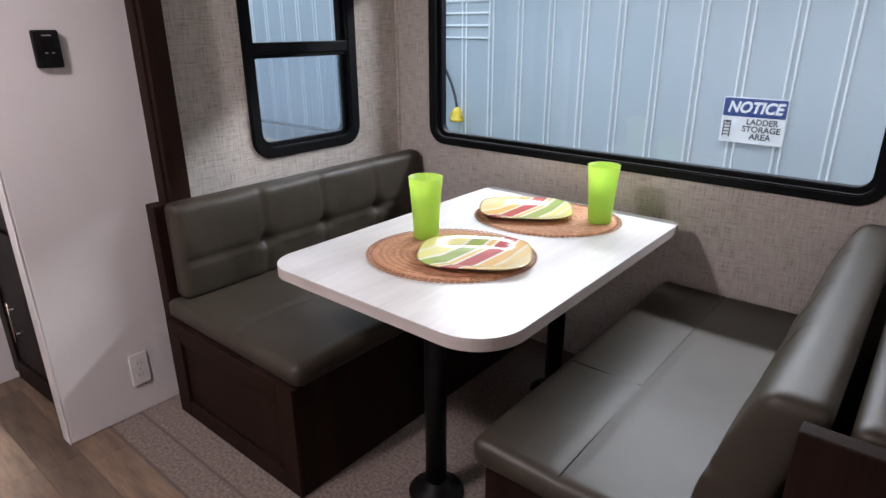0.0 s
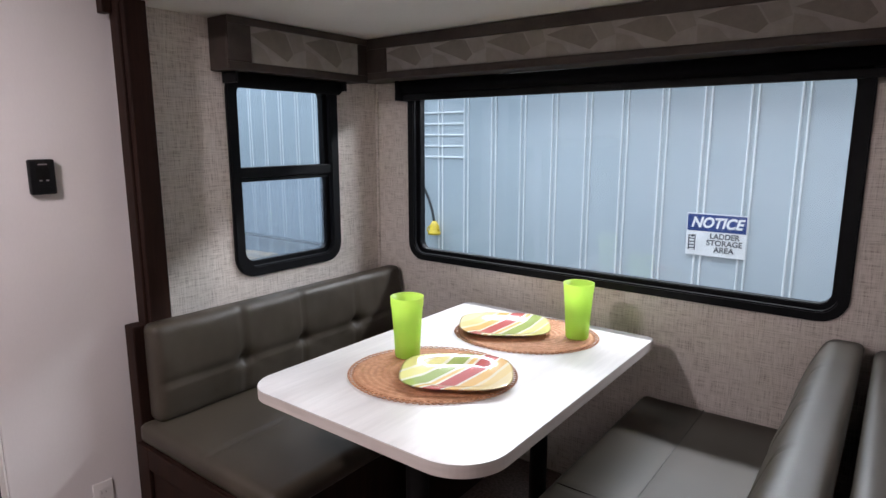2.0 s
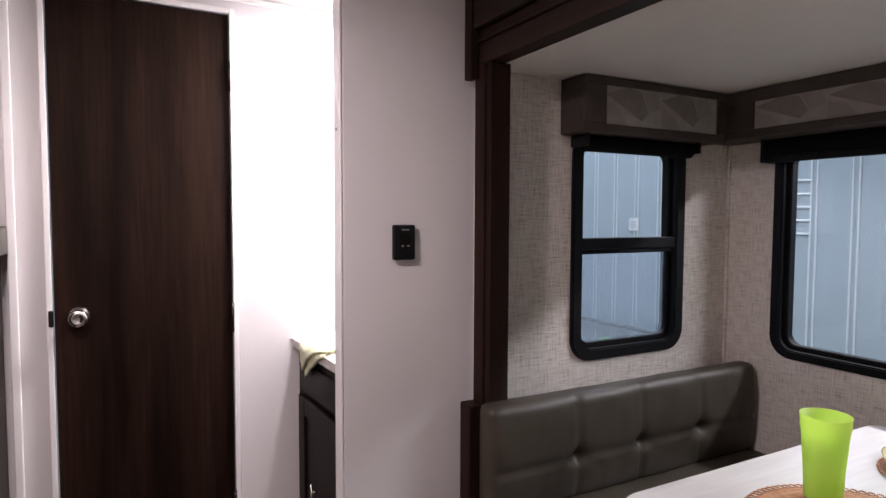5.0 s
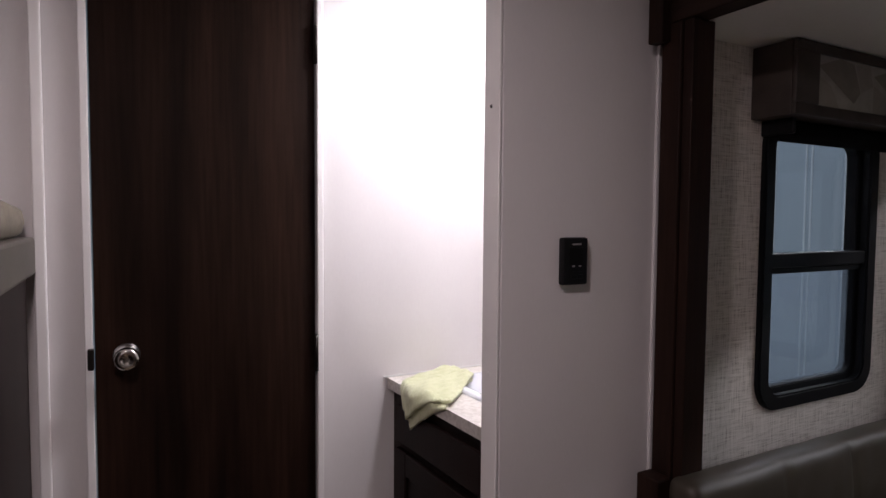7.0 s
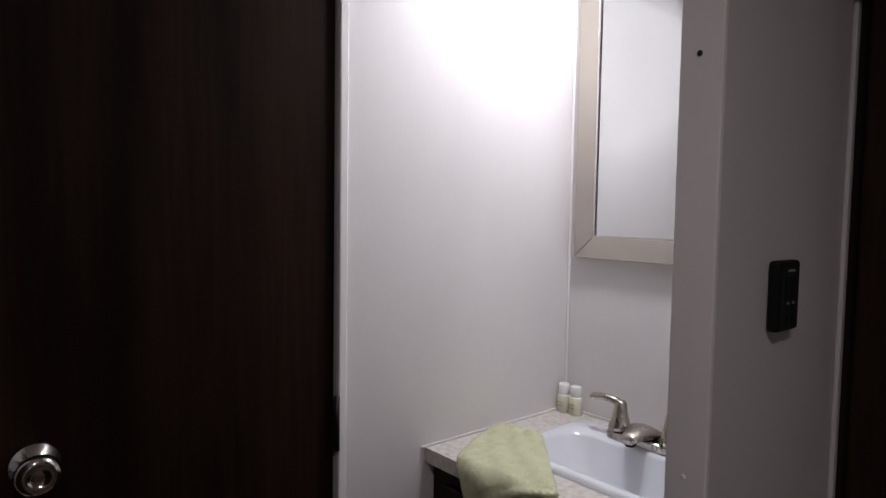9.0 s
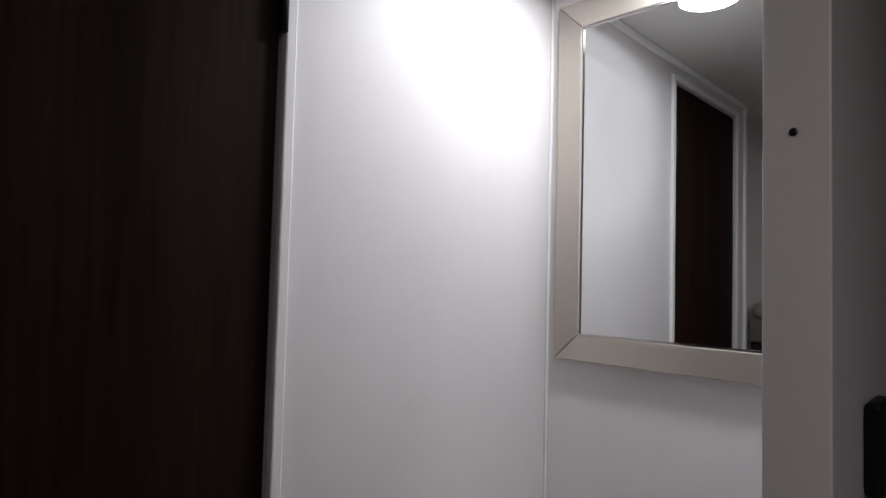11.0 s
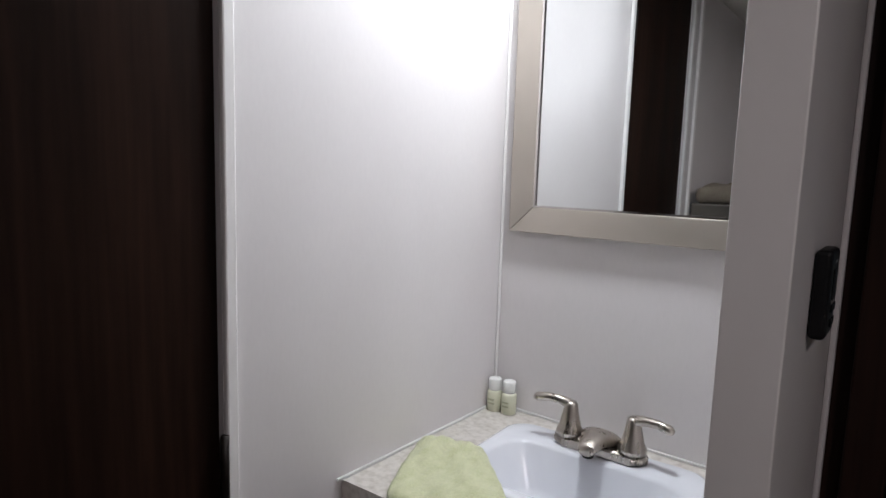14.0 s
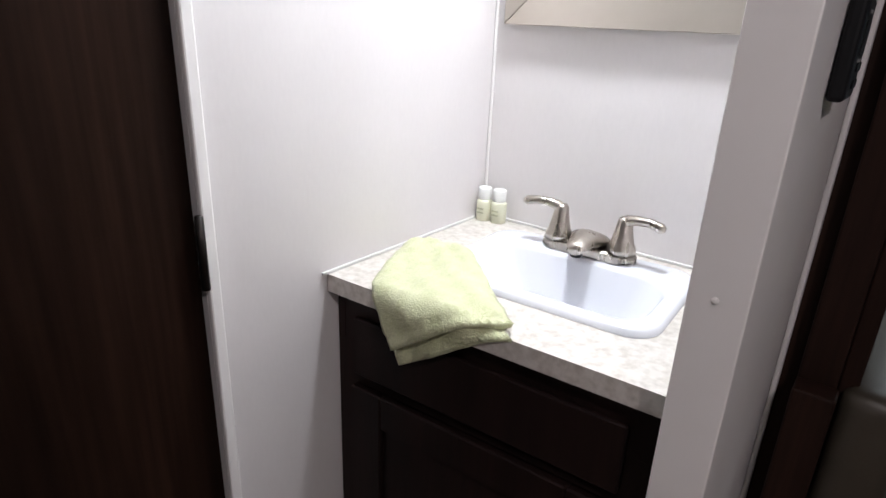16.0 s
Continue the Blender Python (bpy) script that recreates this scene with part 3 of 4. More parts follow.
def next_seat():
    b = thing("sofa", (2.5, 1.1, 0), "grey vinyl sofa standing back to back with the dinette bench", "sofa")
    part("back_cushion", bench_back(2.136, 2.27, 0.482, FAR - 0.015, 0.462, 0.815, 1), VINYL, b, "", True)
    part("seat_cushion", seat_pad(2.28, 2.85, 0.475, FAR - 0.01, 0.396, 0.470, 2.55), VINYL, b, "", True)
    part("base", box(2.14, 0.478, 0.0, 2.82, FAR - 0.003, 0.395, 0.004), DARK_WOOD, b)


left_bench()
right_bench()
next_seat()

TX0, TX1, TY0, TY1, TZ = 0.665, 1.493, 0.430, 1.595, 0.735


def table_outline():
    """Tabletop outline: wide corners at the aisle end, tight ones by the window."""
    pts = []
    for cx, cy, sx, sy, r, a0 in ((TX1, TY0, -1, 1, 0.140, -90), (TX1, TY1, -1, -1, 0.030, 0), (TX0, TY1, 1, -1, 0.030, 90), (TX0, TY0, 1, 1, 0.100, 180)):
        for i in range(15):
            a = radians(a0 + 90 * i / 14)
            pts.append((cx + sx * r + r * math.cos(a), cy + sy * r + r * math.sin(a)))
    return pts


def dinette_table():
    t = thing("dinette_table", (1.07, 1.03, 0), "white wood-look laminate dinette table on black pedestal legs", "table")
    poly = table_outline()
    part("tabletop", prism(poly, TZ - 0.034, TZ - 0.0035), TABLE_EDGE, t, "pale grey edge band")
    bm = prism(table_outline(), TZ - 0.0035, TZ)
    part("laminate_top", bm, TABLE_TOP, t, "white wood-look laminate surface")
    for y in (0.655, 1.38):
        leg = part("leg", lathe([(0.033, 0.02), (0.033, TZ - 0.05)], 1.145, y, 24), BLACK_METAL, t, "black round pedestal leg", True)
        part("base_flange", lathe([(0.088, 0.0), (0.088, 0.008), (0.075, 0.018), (0.045, 0.028), (0.036, 0.05)], 1.145, y, 28), BLACK_METAL, leg, "", True)
        part("top_flange", lathe([(0.036, TZ - 0.07), (0.07, TZ - 0.048), (0.08, TZ - 0.0345)], 1.145, y, 28), BLACK_METAL, leg, "", True)


dinette_table()


def placemat(cx, cy, rx, ry, turn):
    """Flat woven rounds: rings of straw and a looped border."""
    bm = bmesh.new()
    n = 96
    prof = []
    k = 12
    for i in range(k):
        r0, r1 = (i + 0.06) / k * 0.93, (i + 0.94) / k * 0.93
        prof += [(r0, 0.0030), ((r0 + r1) / 2, 0.0052), (r1, 0.0030)]
    prof += [(0.95, 0.0015), (0.95, 0.0004)]
    rows = [[bm.verts.new((r * rx * math.cos(2 * math.pi * j / n), r * ry * math.sin(2 * math.pi * j / n), z)) for j in range(n)] for r, z in prof]
    for a, b in zip(rows, rows[1:]):
        for j in range(n):
            i = (j + 1) % n
            bm.faces.new((a[j], a[i], b[i], b[j]))
    loops = 88
    for j in range(loops):
        a = 2 * math.pi * (j + 0.5) / loops
        c = Vector((math.cos(a) * rx * 0.965, math.sin(a) * ry * 0.965, 0.0032))
        e = Vector((math.cos(a), math.sin(a), 0))
        s = Vector((-math.sin(a), math.cos(a), 0))
        pts = [c + e * 0.010 * math.cos(q) + s * 0.0078 * math.sin(q) for q in (2 * math.pi * i / 8 for i in range(9))]
        tube(pts, 0.0018, 5, bm)
    m = Matrix.Translation((cx, cy, TZ + 0.0006)) @ Matrix.Rotation(turn, 4, "Z")
    bmesh.ops.transform(bm, matrix=m, verts=bm.verts)
    return solid("placemat", bm, STRAW, "round woven straw placemat with a looped edge on the table", "placemat", "placemats")


def striped():
    m = bpy.data.materials.new("striped_glaze")
    m.use_nodes = True
    n, l = m.node_tree.nodes, m.node_tree.links
    p = n["Principled BSDF"]
    p.inputs["Roughness"].default_value = 0.12
    p.inputs["Coat Weight"].default_value = 0.15
    co = n.new("ShaderNodeTexCoord")
    sx = n.new("ShaderNodeSeparateXYZ")
    l.new(co.outputs["Object"], sx.inputs[0])
    mr = n.new("ShaderNodeMapRange")
    mr.inputs["From Min"].default_value, mr.inputs["From Max"].default_value = -0.17, 0.17
    my = n.new("ShaderNodeMath")
    my.operation, my.inputs[1].default_value = "MULTIPLY", -math.sin(radians(33))
    l.new(sx.outputs["Y"], my.inputs[0])
    mx = n.new("ShaderNodeMath")
    mx.operation, mx.inputs[1].default_value = "MULTIPLY_ADD", math.cos(radians(33))
    l.new(sx.outputs["X"], mx.inputs[0])
    l.new(my.outputs[0], mx.inputs[2])
    l.new(mx.outputs[0], mr.inputs["Value"])
    rp = n.new("ShaderNodeValToRGB")
    rp.color_ramp.interpolation = "CONSTANT"
    pale = lambda c: tuple(0.86 * v + 0.07 for v in c)
    cols = [(0.0, (0.72, 0.66, 0.20)), (0.10, (0.80, 0.74, 0.55)), (0.13, (0.80, 0.74, 0.28)), (0.24, (0.82, 0.78, 0.62)), (0.27, (0.33, 0.42, 0.08)),
            (0.40, (0.82, 0.78, 0.62)), (0.43, (0.78, 0.50, 0.14)), (0.47, (0.82, 0.78, 0.62)), (0.50, (0.50, 0.07, 0.05)), (0.63, (0.82, 0.78, 0.62)),
            (0.66, (0.78, 0.46, 0.12)), (0.76, (0.80, 0.70, 0.45)), (0.80, (0.80, 0.60, 0.24)), (0.90, (0.80, 0.66, 0.35))]
    e = rp.color_ramp.elements
    e[0].position, e[0].color = cols[0][0], (*pale(cols[0][1]), 1)
    e[1].position, e[1].color = cols[1][0], (*pale(cols[1][1]), 1)
    for pos, c in cols[2:]:
        e.new(pos).color = (*pale(c), 1)
    l.new(mr.outputs[0], rp.inputs[0])
    l.new(rp.outputs[0], p.inputs["Base Color"])
    return m


STRIPES = striped()


def plate(cx, cy, turn):
    """A rounded-square plate with a raised rim and painted stripes."""
    bm = bmesh.new()
    n = 64

    def loop(s, z):
        out = []
        for j in range(n):
            a = 2 * math.pi * j / n
            c, d = math.cos(a), math.sin(a)
            k = (abs(c) ** 3.2 + abs(d) ** 3.2) ** (-1 / 3.2)
            out.append(bm.verts.new((0.171 * s * k * c, 0.144 * s * k * d, z)))
        return out

    rows = [loop(s, z) for s, z in ((0.02, 0.004), (0.55, 0.004), (0.62, 0.006), (0.72, 0.011), (0.96, 0.019), (1.0, 0.0185), (0.99, 0.0165), (0.70, 0.006), (0.6, 0.0005), (0.02, 0.0005))]
    for a, b in zip(rows, rows[1:]):
        for j in range(n):
            i = (j + 1) % n
            bm.faces.new((a[j], a[i], b[i], b[j]))
    bm.faces.new(rows[0][::-1])
    bm.faces.new(rows[-1])
    bmesh.ops.recalc_face_normals(bm, faces=list(bm.faces))
    ob = solid("plate", bm, STRIPES, "square plate with red, green and orange stripes on a straw placemat", "plate", "plates", smooth=True)
    ob.matrix_basis = Matrix.Translation((cx, cy, TZ + 0.006)) @ Matrix.Rotation(turn, 4, "Z")
    return ob


def tumbler(cx, cy):
    prof = [(0.030, 0.0), (0.032, 0.002), (0.0345, 0.06), (0.039, 0.13), (0.0405, 0.150), (0.0416, 0.1515), (0.0427, 0.176), (0.0432, 0.178), (0.0412, 0.178), (0.0398, 0.152), (0.0385, 0.150), (0.037, 0.13), (0.0325, 0.06), (0.029, 0.006), (0.002, 0.006)]
    z = TZ + 0.006
    bm = lathe([(r * 1.28, z + h * 1.14) for r, h in prof], cx, cy, 40)
    return solid("tumbler", bm, GREEN_PLASTIC, "bright lime-green plastic tumbler on the table", "cup", "tumblers", smooth=True)


placemat(1.055, 0.838, 0.262, 0.228, radians(28))
placemat(1.094, 1.345, 0.265, 0.215, radians(22))
plate(1.136, 0.853, radians(33))
plate(1.003, 1.345, radians(213))
tumbler(0.902, 0.898)
tumbler(1.268, 1.414)


# ---- window dressing ----
def valance(axis, u0, u1, back, front, z0, z1, end0, end1, rail):
    """A boxed valance with a patterned cloth strip in a dark frame."""
    name = (BAYX, (u0 + u1) / 2, z1) if axis == "x" else ((u0 + u1) / 2, FAR, z1)
    v = thing("valance", name, "dark boxed window valance with a grey geometric cloth strip", "valance", "valances")
    s = 1 if front > back else -1

    def bx(a0, a1, d0, d1, b0, b1, r=0.003):
        d0, d1 = min(d0, d1), max(d0, d1)
        return box(d0, a0, b0, d1, a1, b1, r) if axis == "x" else box(a0, d0, b0, a1, d1, b1, r)

    part("body", bx(u0, u1, back + s * 0.001, front - s * 0.012, z0, z1), VALANCE_BOX, v)
    part("top_rail", bx(u0, u1, front - s * 0.0115, front, z1 - rail, z1), VALANCE_BOX, v)
    part("bottom_rail", bx(u0, u1, front - s * 0.0115, front, z0, z0 + 0.030), VALANCE_BOX, v)
    part("end_stile", bx(u0, u0 + end0, front - s * 0.0115, front, z0 + 0.0305, z1 - rail - 0.0005), VALANCE_BOX, v)
    part("end_stile", bx(u1 - end1, u1, front - s * 0.0115, front, z0 + 0.0305, z1 - rail - 0.0005), VALANCE_BOX, v)
    a0, a1, b0, b1 = u0 + end0 + 0.0005, u1 - end1 - 0.0005, z0 + 0.031, z1 - rail - 0.001
    cloth = part("cloth_strip", bx(a0, a1, front - s * 0.0113, front - s * 0.006, b0, b1, 0.0), VALANCE_CLOTH, v, "grey cloth strip")
    d = front - s * 0.0058
    k, pitch = 0, 0.265
    while a0 + k * pitch < a1 - 0.03:
        o = a0 + k * pitch
        h = b1 - b0
        for pts, m in (([(0.00, 0.78), (0.10, 1.0), (0.165, 0.94), (0.20, 0.38), (0.17, 0.14)], VALANCE_DARK),
                       ([(0.205, 0.40), (0.172, 0.94), (0.245, 1.0), (0.262, 0.55)], VALANCE_MID),
                       ([(0.0, 0.0), (0.0, 0.60), (0.06, 0.42), (0.10, 0.0)], VALANCE_MID)):
            poly = [(o + u, b0 + h * q) for u, q in pts]
            if max(u for u, _ in poly) < a1:
                part("cloth_patch", sheet(axis, poly, d, -s * 0.0006), m, cloth)
        k += 1
    return v


valance("x", 0.795, 1.5125, BAYX, 0.146, 1.702, 1.893, 0.100, 0.055, 0.027)
valance("y", 0.022, 2.20, FAR, 1.514, 1.714, 1.893, 0.235, 0.125, 0.046)


def roller_shade(axis, u0, u1, back, front, z0, z1):
    s = 1 if front > back else -1
    r = thing("roller_shade", ((back + front) / 2, u0, z1) if axis == "x" else (u0, (back + front) / 2, z1), "rolled-up black window shade under the valance", "window shade", "roller shades")
    c = back + s * 0.045
    zc = z1 - 0.027
    p0, p1 = ((c, u0 + 0.012, zc), (c, u1 - 0.012, zc)) if axis == "x" else ((u0 + 0.012, c, zc), (u1 - 0.012, c, zc))
    part("roll", tube([p0, p1], 0.030, 20), BLACK_CLOTH, r, "", True)
    for u in (u0, u1 - 0.012):
        d0, d1 = min(back + s * 0.001, front), max(back + s * 0.001, front)
        bm = box(d0, u, z0, d1, u + 0.0115, z1, 0.002) if axis == "x" else box(u, d0, z0, u + 0.0115, d1, z1, 0.002)
        part("bracket", bm, BLACK_PLASTIC, r)
    d0, d1 = sorted((c - 0.008, c + 0.008))
    part("hem_bar", box(d0, u0 + 0.014, z0, d1, u1 - 0.014, z0 + 0.03, 0.005) if axis == "x" else box(u0 + 0.014, d0, z0, u1 - 0.014, d1, z0 + 0.03, 0.005), BLACK_PLASTIC, r)


roller_shade("x", 0.842, 1.413, BAYX, 0.112, 1.660, 1.701)
roller_shade("y", 0.222, 2.12, FAR, 1.61, 1.624, 1.713)


# ---- lamps ----
def dome_lamp(x, y, z, lens, label):
    d = thing("ceiling_lamp", (x, y, z), label, "ceiling lamp", "ceiling lamps")
    part("rim", lathe([(0.071, z - 0.001), (0.072, z - 0.006), (0.0705, z - 0.008)], x, y, 40), WHITE_TRIM, d, "", True)
    part("lens", lathe([(0.0700, z - 0.0085), (0.066, z - 0.018), (0.054, z - 0.027), (0.034, z - 0.033), (0.012, z - 0.035), (0.002, z - 0.035)], x, y, 40), lens, d, "", True)


dome_lamp(1.165, 0.685, BAYC, LAMP_OFF, "round white dome lamp on the bay ceiling, switched off")
for ax, ay, _ in AISLE_LAMPS:
    dome_lamp(ax, ay, CEIL, LAMP_ON, "round white dome lamp on the aisle ceiling, switched on")
dome_lamp(VANITY_LAMP[0], VANITY_LAMP[1], CEIL, LAMP_ON, "round white dome lamp above the wash basin, switched on")


# ---- partition fittings ----
def thermostat():
    t = thing("thermostat", (0, 0.206, 1.275), "black wall thermostat on the white partition", "thermostat")
    y0, y1, z0, z1 = 0.158, 0.232, 1.278, 1.387
    part("body", box(0.001, y0, z0, 0.020, y1, z1, 0.006, 3), BLACK_PLASTIC, t)
    part("screen", box(0.0202, y0 + 0.018, z1 - 0.060, 0.0212, y1 - 0.018, z1 - 0.024), BLACK_METAL, t, "dark glossy display")
    for i in range(2):
        for k in range(2):
            part("button", box(0.0202, y0 + 0.024 + 0.019 * k, z0 + 0.014 + 0.018 * i, 0.0222, y0 + 0.037 + 0.019 * k, z0 + 0.024 + 0.018 * i, 0.001), BLACK_FRAME, t)
    for k in range(2):
        part("print_mark", box(0.0202, y0 + 0.026 + 0.019 * k, z0 + 0.0415, 0.0206, y0 + 0.034 + 0.019 * k, z0 + 0.0455), SLOT, t, "grey printed mark")
    part("print_mark", box(0.0202, y0 + 0.026, z1 - 0.017, 0.0206, y0 + 0.052, z1 - 0.0135), SLOT, t, "grey printed mark")


def outlet():
    o = thing("outlet", (0, 0.27, 0.12), "white double power outlet low on the partition", "power outlet")
    y0, y1, z0, z1 = 0.238, 0.306, 0.122, 0.250
    part("cover_plate", box(0.001, y0, z0, 0.007, y1, z1, 0.003), SHADE_WHITE, o)
    yc = (y0 + y1) / 2
    for zc in (z0 + 0.039, z1 - 0.039):
        s = part("socket", box(0.0072, yc - 0.017, zc - 0.014, 0.0092, yc + 0.017, zc + 0.014, 0.001), SHADE_WHITE, o)
        for dy in (-0.007, 0.007):
            part("slot", box(0.0093, yc + dy - 0.0012, zc - 0.004, 0.0097, yc + dy + 0.0012, zc + 0.006), SLOT, s)
    part("screw", lathe([(0.003, 0), (0.002, 0.001)], 0, 0, 10), SLOT, o).matrix_basis = Matrix.Translation((0.0075, yc, (z0 + z1) / 2)) @ Matrix.Rotation(radians(90), 4, "Y")


thermostat()
outlet()
for z, r in ((1.673, 0.0042), (1.084, 0.0042)):
    bm = lathe([(r, 0.0), (r, 0.001), (r * 0.5, 0.0022), (0.0006, 0.0022)], 0, 0, 14)
    bmesh.ops.transform(bm, matrix=Matrix.Translation((-0.031, -0.006, z)) @ Matrix.Rotation(radians(90), 4, "X"), verts=bm.verts)
    solid("screw_head", bm, BRASS_DARK if z > 1.3 else WHITE_TRIM, "small screw head in the partition edge", "screw", "partition screws")


# ---- wash basin ----
def askew(slope):
    """Frame at the wall corner: u along a line of that slope, v away from the basin wall."""
    c, k = 1 / math.hypot(1, slope), slope / math.hypot(1, slope)
    return Matrix(((c, -k, 0, WX), (k, c, 0, BASINY), (0, 0, 1, 0), (0, 0, 0, 1)))


LEAN = 0.05         # the basin and the counter's front edge stand a little askew
UV, UVW = askew(LEAN), askew(0.0)
VT = 0.923


def turned(bm, m=UV):
    bmesh.ops.transform(bm, matrix=m, verts=bm.verts)
    return bm


def vanity_cabinet():
    c = thing("vanity_cabinet", (-0.37, 0.25, 0), "dark brown wash basin cabinet with panelled door", "cabinet")
    poly = [(WX + 0.004, 0.035), (-PT - 0.014, 0.035 + LEAN * 0.59), (-PT - 0.014, BASINY - 0.004), (WX + 0.004, BASINY - 0.004)]
    part("carcass", prism(poly, 0.0, VT - 0.125), CABINET, c)
    for a, b in ((0, 1), (1, 2), (2, 3), (3, 0)):
        (ax, ay), (bx, by) = poly[a], poly[b]
        d = Vector((bx - ax, by - ay)).normalized()
        n = Vector((-d.y, d.x)) * 0.016
        e = d * 0.017
        part("top_board", prism([(ax + e.x, ay + e.y), (bx, by), (bx + n.x, by + n.y), (ax + e.x + n.x, ay + e.y + n.y)], VT - 0.1245, VT - 0.0335), CABINET, c)

    def panel(u0, u1, z0, z1, d, r=0.003):
        y = lambda x: 0.035 + LEAN * (x - WX) - d
        x0, x1 = WX + u0, WX + u1
        return prism([(x0, y(x0)), (x1, y(x1)), (x1, y(x1) + d - 0.001), (x0, y(x0) + d - 0.001)], z0, z1, r, 1)

    part("drawer_front", panel(0.05, 0.545, 0.735, 0.850, 0.012), CABINET, c)
    door = part("door", panel(0.05, 0.545, 0.06, 0.715, 0.010), CABINET, c)
    for u0, u1, z0, z1 in ((0.05, 0.12, 0.06, 0.715), (0.475, 0.545, 0.06, 0.715), (0.12, 0.475, 0.06, 0.13), (0.12, 0.475, 0.645, 0.715)):
        part("rail", panel(u0, u1, z0, z1, 0.020), CABINET, door)
    x = WX + 0.275
    y = 0.035 + LEAN * 0.275 - 0.045
    part("handle", tube([(x, y, 0.28), (x, y, 0.44)], 0.005, 12), NICKEL, door, "brushed nickel bar handle", True)
    for z in (0.31, 0.41):
        part("handle_post", tube([(x, y, z), (x + 0.004, y + 0.028, z)], 0.004, 10), NICKEL, door, "", True)


def vanity_counter():
    w = thing("countertop", (-0.37, 0.25, VT - 0.033), "pale stone-look laminate countertop round the wash basin", "countertop")
    yf = lambda x: 0.012 + LEAN * (x - WX)
    xr = -PT - 0.003
    bm = bmesh.new()
    outer = [(WX + 0.002, yf(WX)), (xr, yf(xr)), (xr, BASINY - 0.002), (WX + 0.002, BASINY - 0.002)]
    inner = [tuple((UV @ Vector((u, v, 0)))[:2]) for u, v in ((0.128, -0.345), (0.482, -0.345), (0.482, -0.100), (0.128, -0.100))]
    for z0, z1 in ((VT - 0.033, VT),):
        for i in range(4):
            j = (i + 1) % 4
            poly = [outer[i], outer[j], inner[j], inner[i]]
            lo = [bm.verts.new((x, y, z0)) for x, y in poly]
            hi = [bm.verts.new((x, y, z1)) for x, y in poly]
            bm.faces.new(lo[::-1])
            bm.faces.new(hi)
            for k in range(4):
                m = (k + 1) % 4
                bm.faces.new((lo[k], lo[m], hi[m], hi[k]))
    bmesh.ops.remove_doubles(bm, verts=bm.verts, dist=1e-5)
    part("worktop", bm, COUNTER, w)
    part("caulk", box(WX + 0.001, 0.0, VT + 0.0004, WX + 0.006, BASINY - 0.002, VT + 0.006, 0.001), CAULK, w, "white sealant line")
    part("caulk", turned(box(0.006, -0.006, VT + 0.0004, 0.62, -0.001, VT + 0.006, 0.001), UVW), CAULK, w, "white sealant line")


def basin():
    b = thing("wash_basin", (-0.40, 0.30, VT), "white drop-in plastic wash basin in the countertop", "sink")
    bm = bmesh.new()
    u0, u1, v0, v1 = 0.100, 0.510, -0.370, -0.072

    def loop(a0, b0, a1, b1, r, z):
        return [bm.verts.new(tuple(UV @ Vector((x, y, z)))) for x, y in rounded(a0, b0, a1, b1, r, 7)]

    z = VT
    rows = [loop(u0, v0, u1, v1, 0.05, z + 0.0006), loop(u0 + 0.002, v0 + 0.002, u1 - 0.002, v1 - 0.002, 0.05, z + 0.010),
            loop(u0 + 0.010, v0 + 0.010, u1 - 0.010, v1 - 0.010, 0.045, z + 0.014),
            loop(u0 + 0.026, v0 + 0.026, u1 - 0.026, v1 - 0.074, 0.06, z + 0.012),
            loop(u0 + 0.034, v0 + 0.034, u1 - 0.034, v1 - 0.081, 0.06, z + 0.004),
            loop(u0 + 0.060, v0 + 0.056, u1 - 0.060, v1 - 0.092, 0.055, z - 0.075),
            loop(u0 + 0.085, v0 + 0.075, u1 - 0.085, v1 - 0.108, 0.045, z - 0.095),
            loop(u0 + 0.18, v0 + 0.11, u1 - 0.18, v1 - 0.14, 0.012, z - 0.100)]
    for a, c in zip(rows, rows[1:]):
        for k in range(len(a)):
            j = (k + 1) % len(a)
            bm.faces.new((a[k], a[j], c[j], c[k]))
    bm.faces.new(rows[-1])
    bmesh.ops.recalc_face_normals(bm, faces=list(bm.faces))
    part("bowl", bm, PORCELAIN, b, "white bowl with a raised rim", True)
    part("drain", turned(lathe([(0.022, VT - 0.0995), (0.022, VT - 0.096), (0.012, VT - 0.0985), (0.002, VT - 0.0985)], 0.305, -0.240, 24)), CHROME, b, "metal drain ring", True)


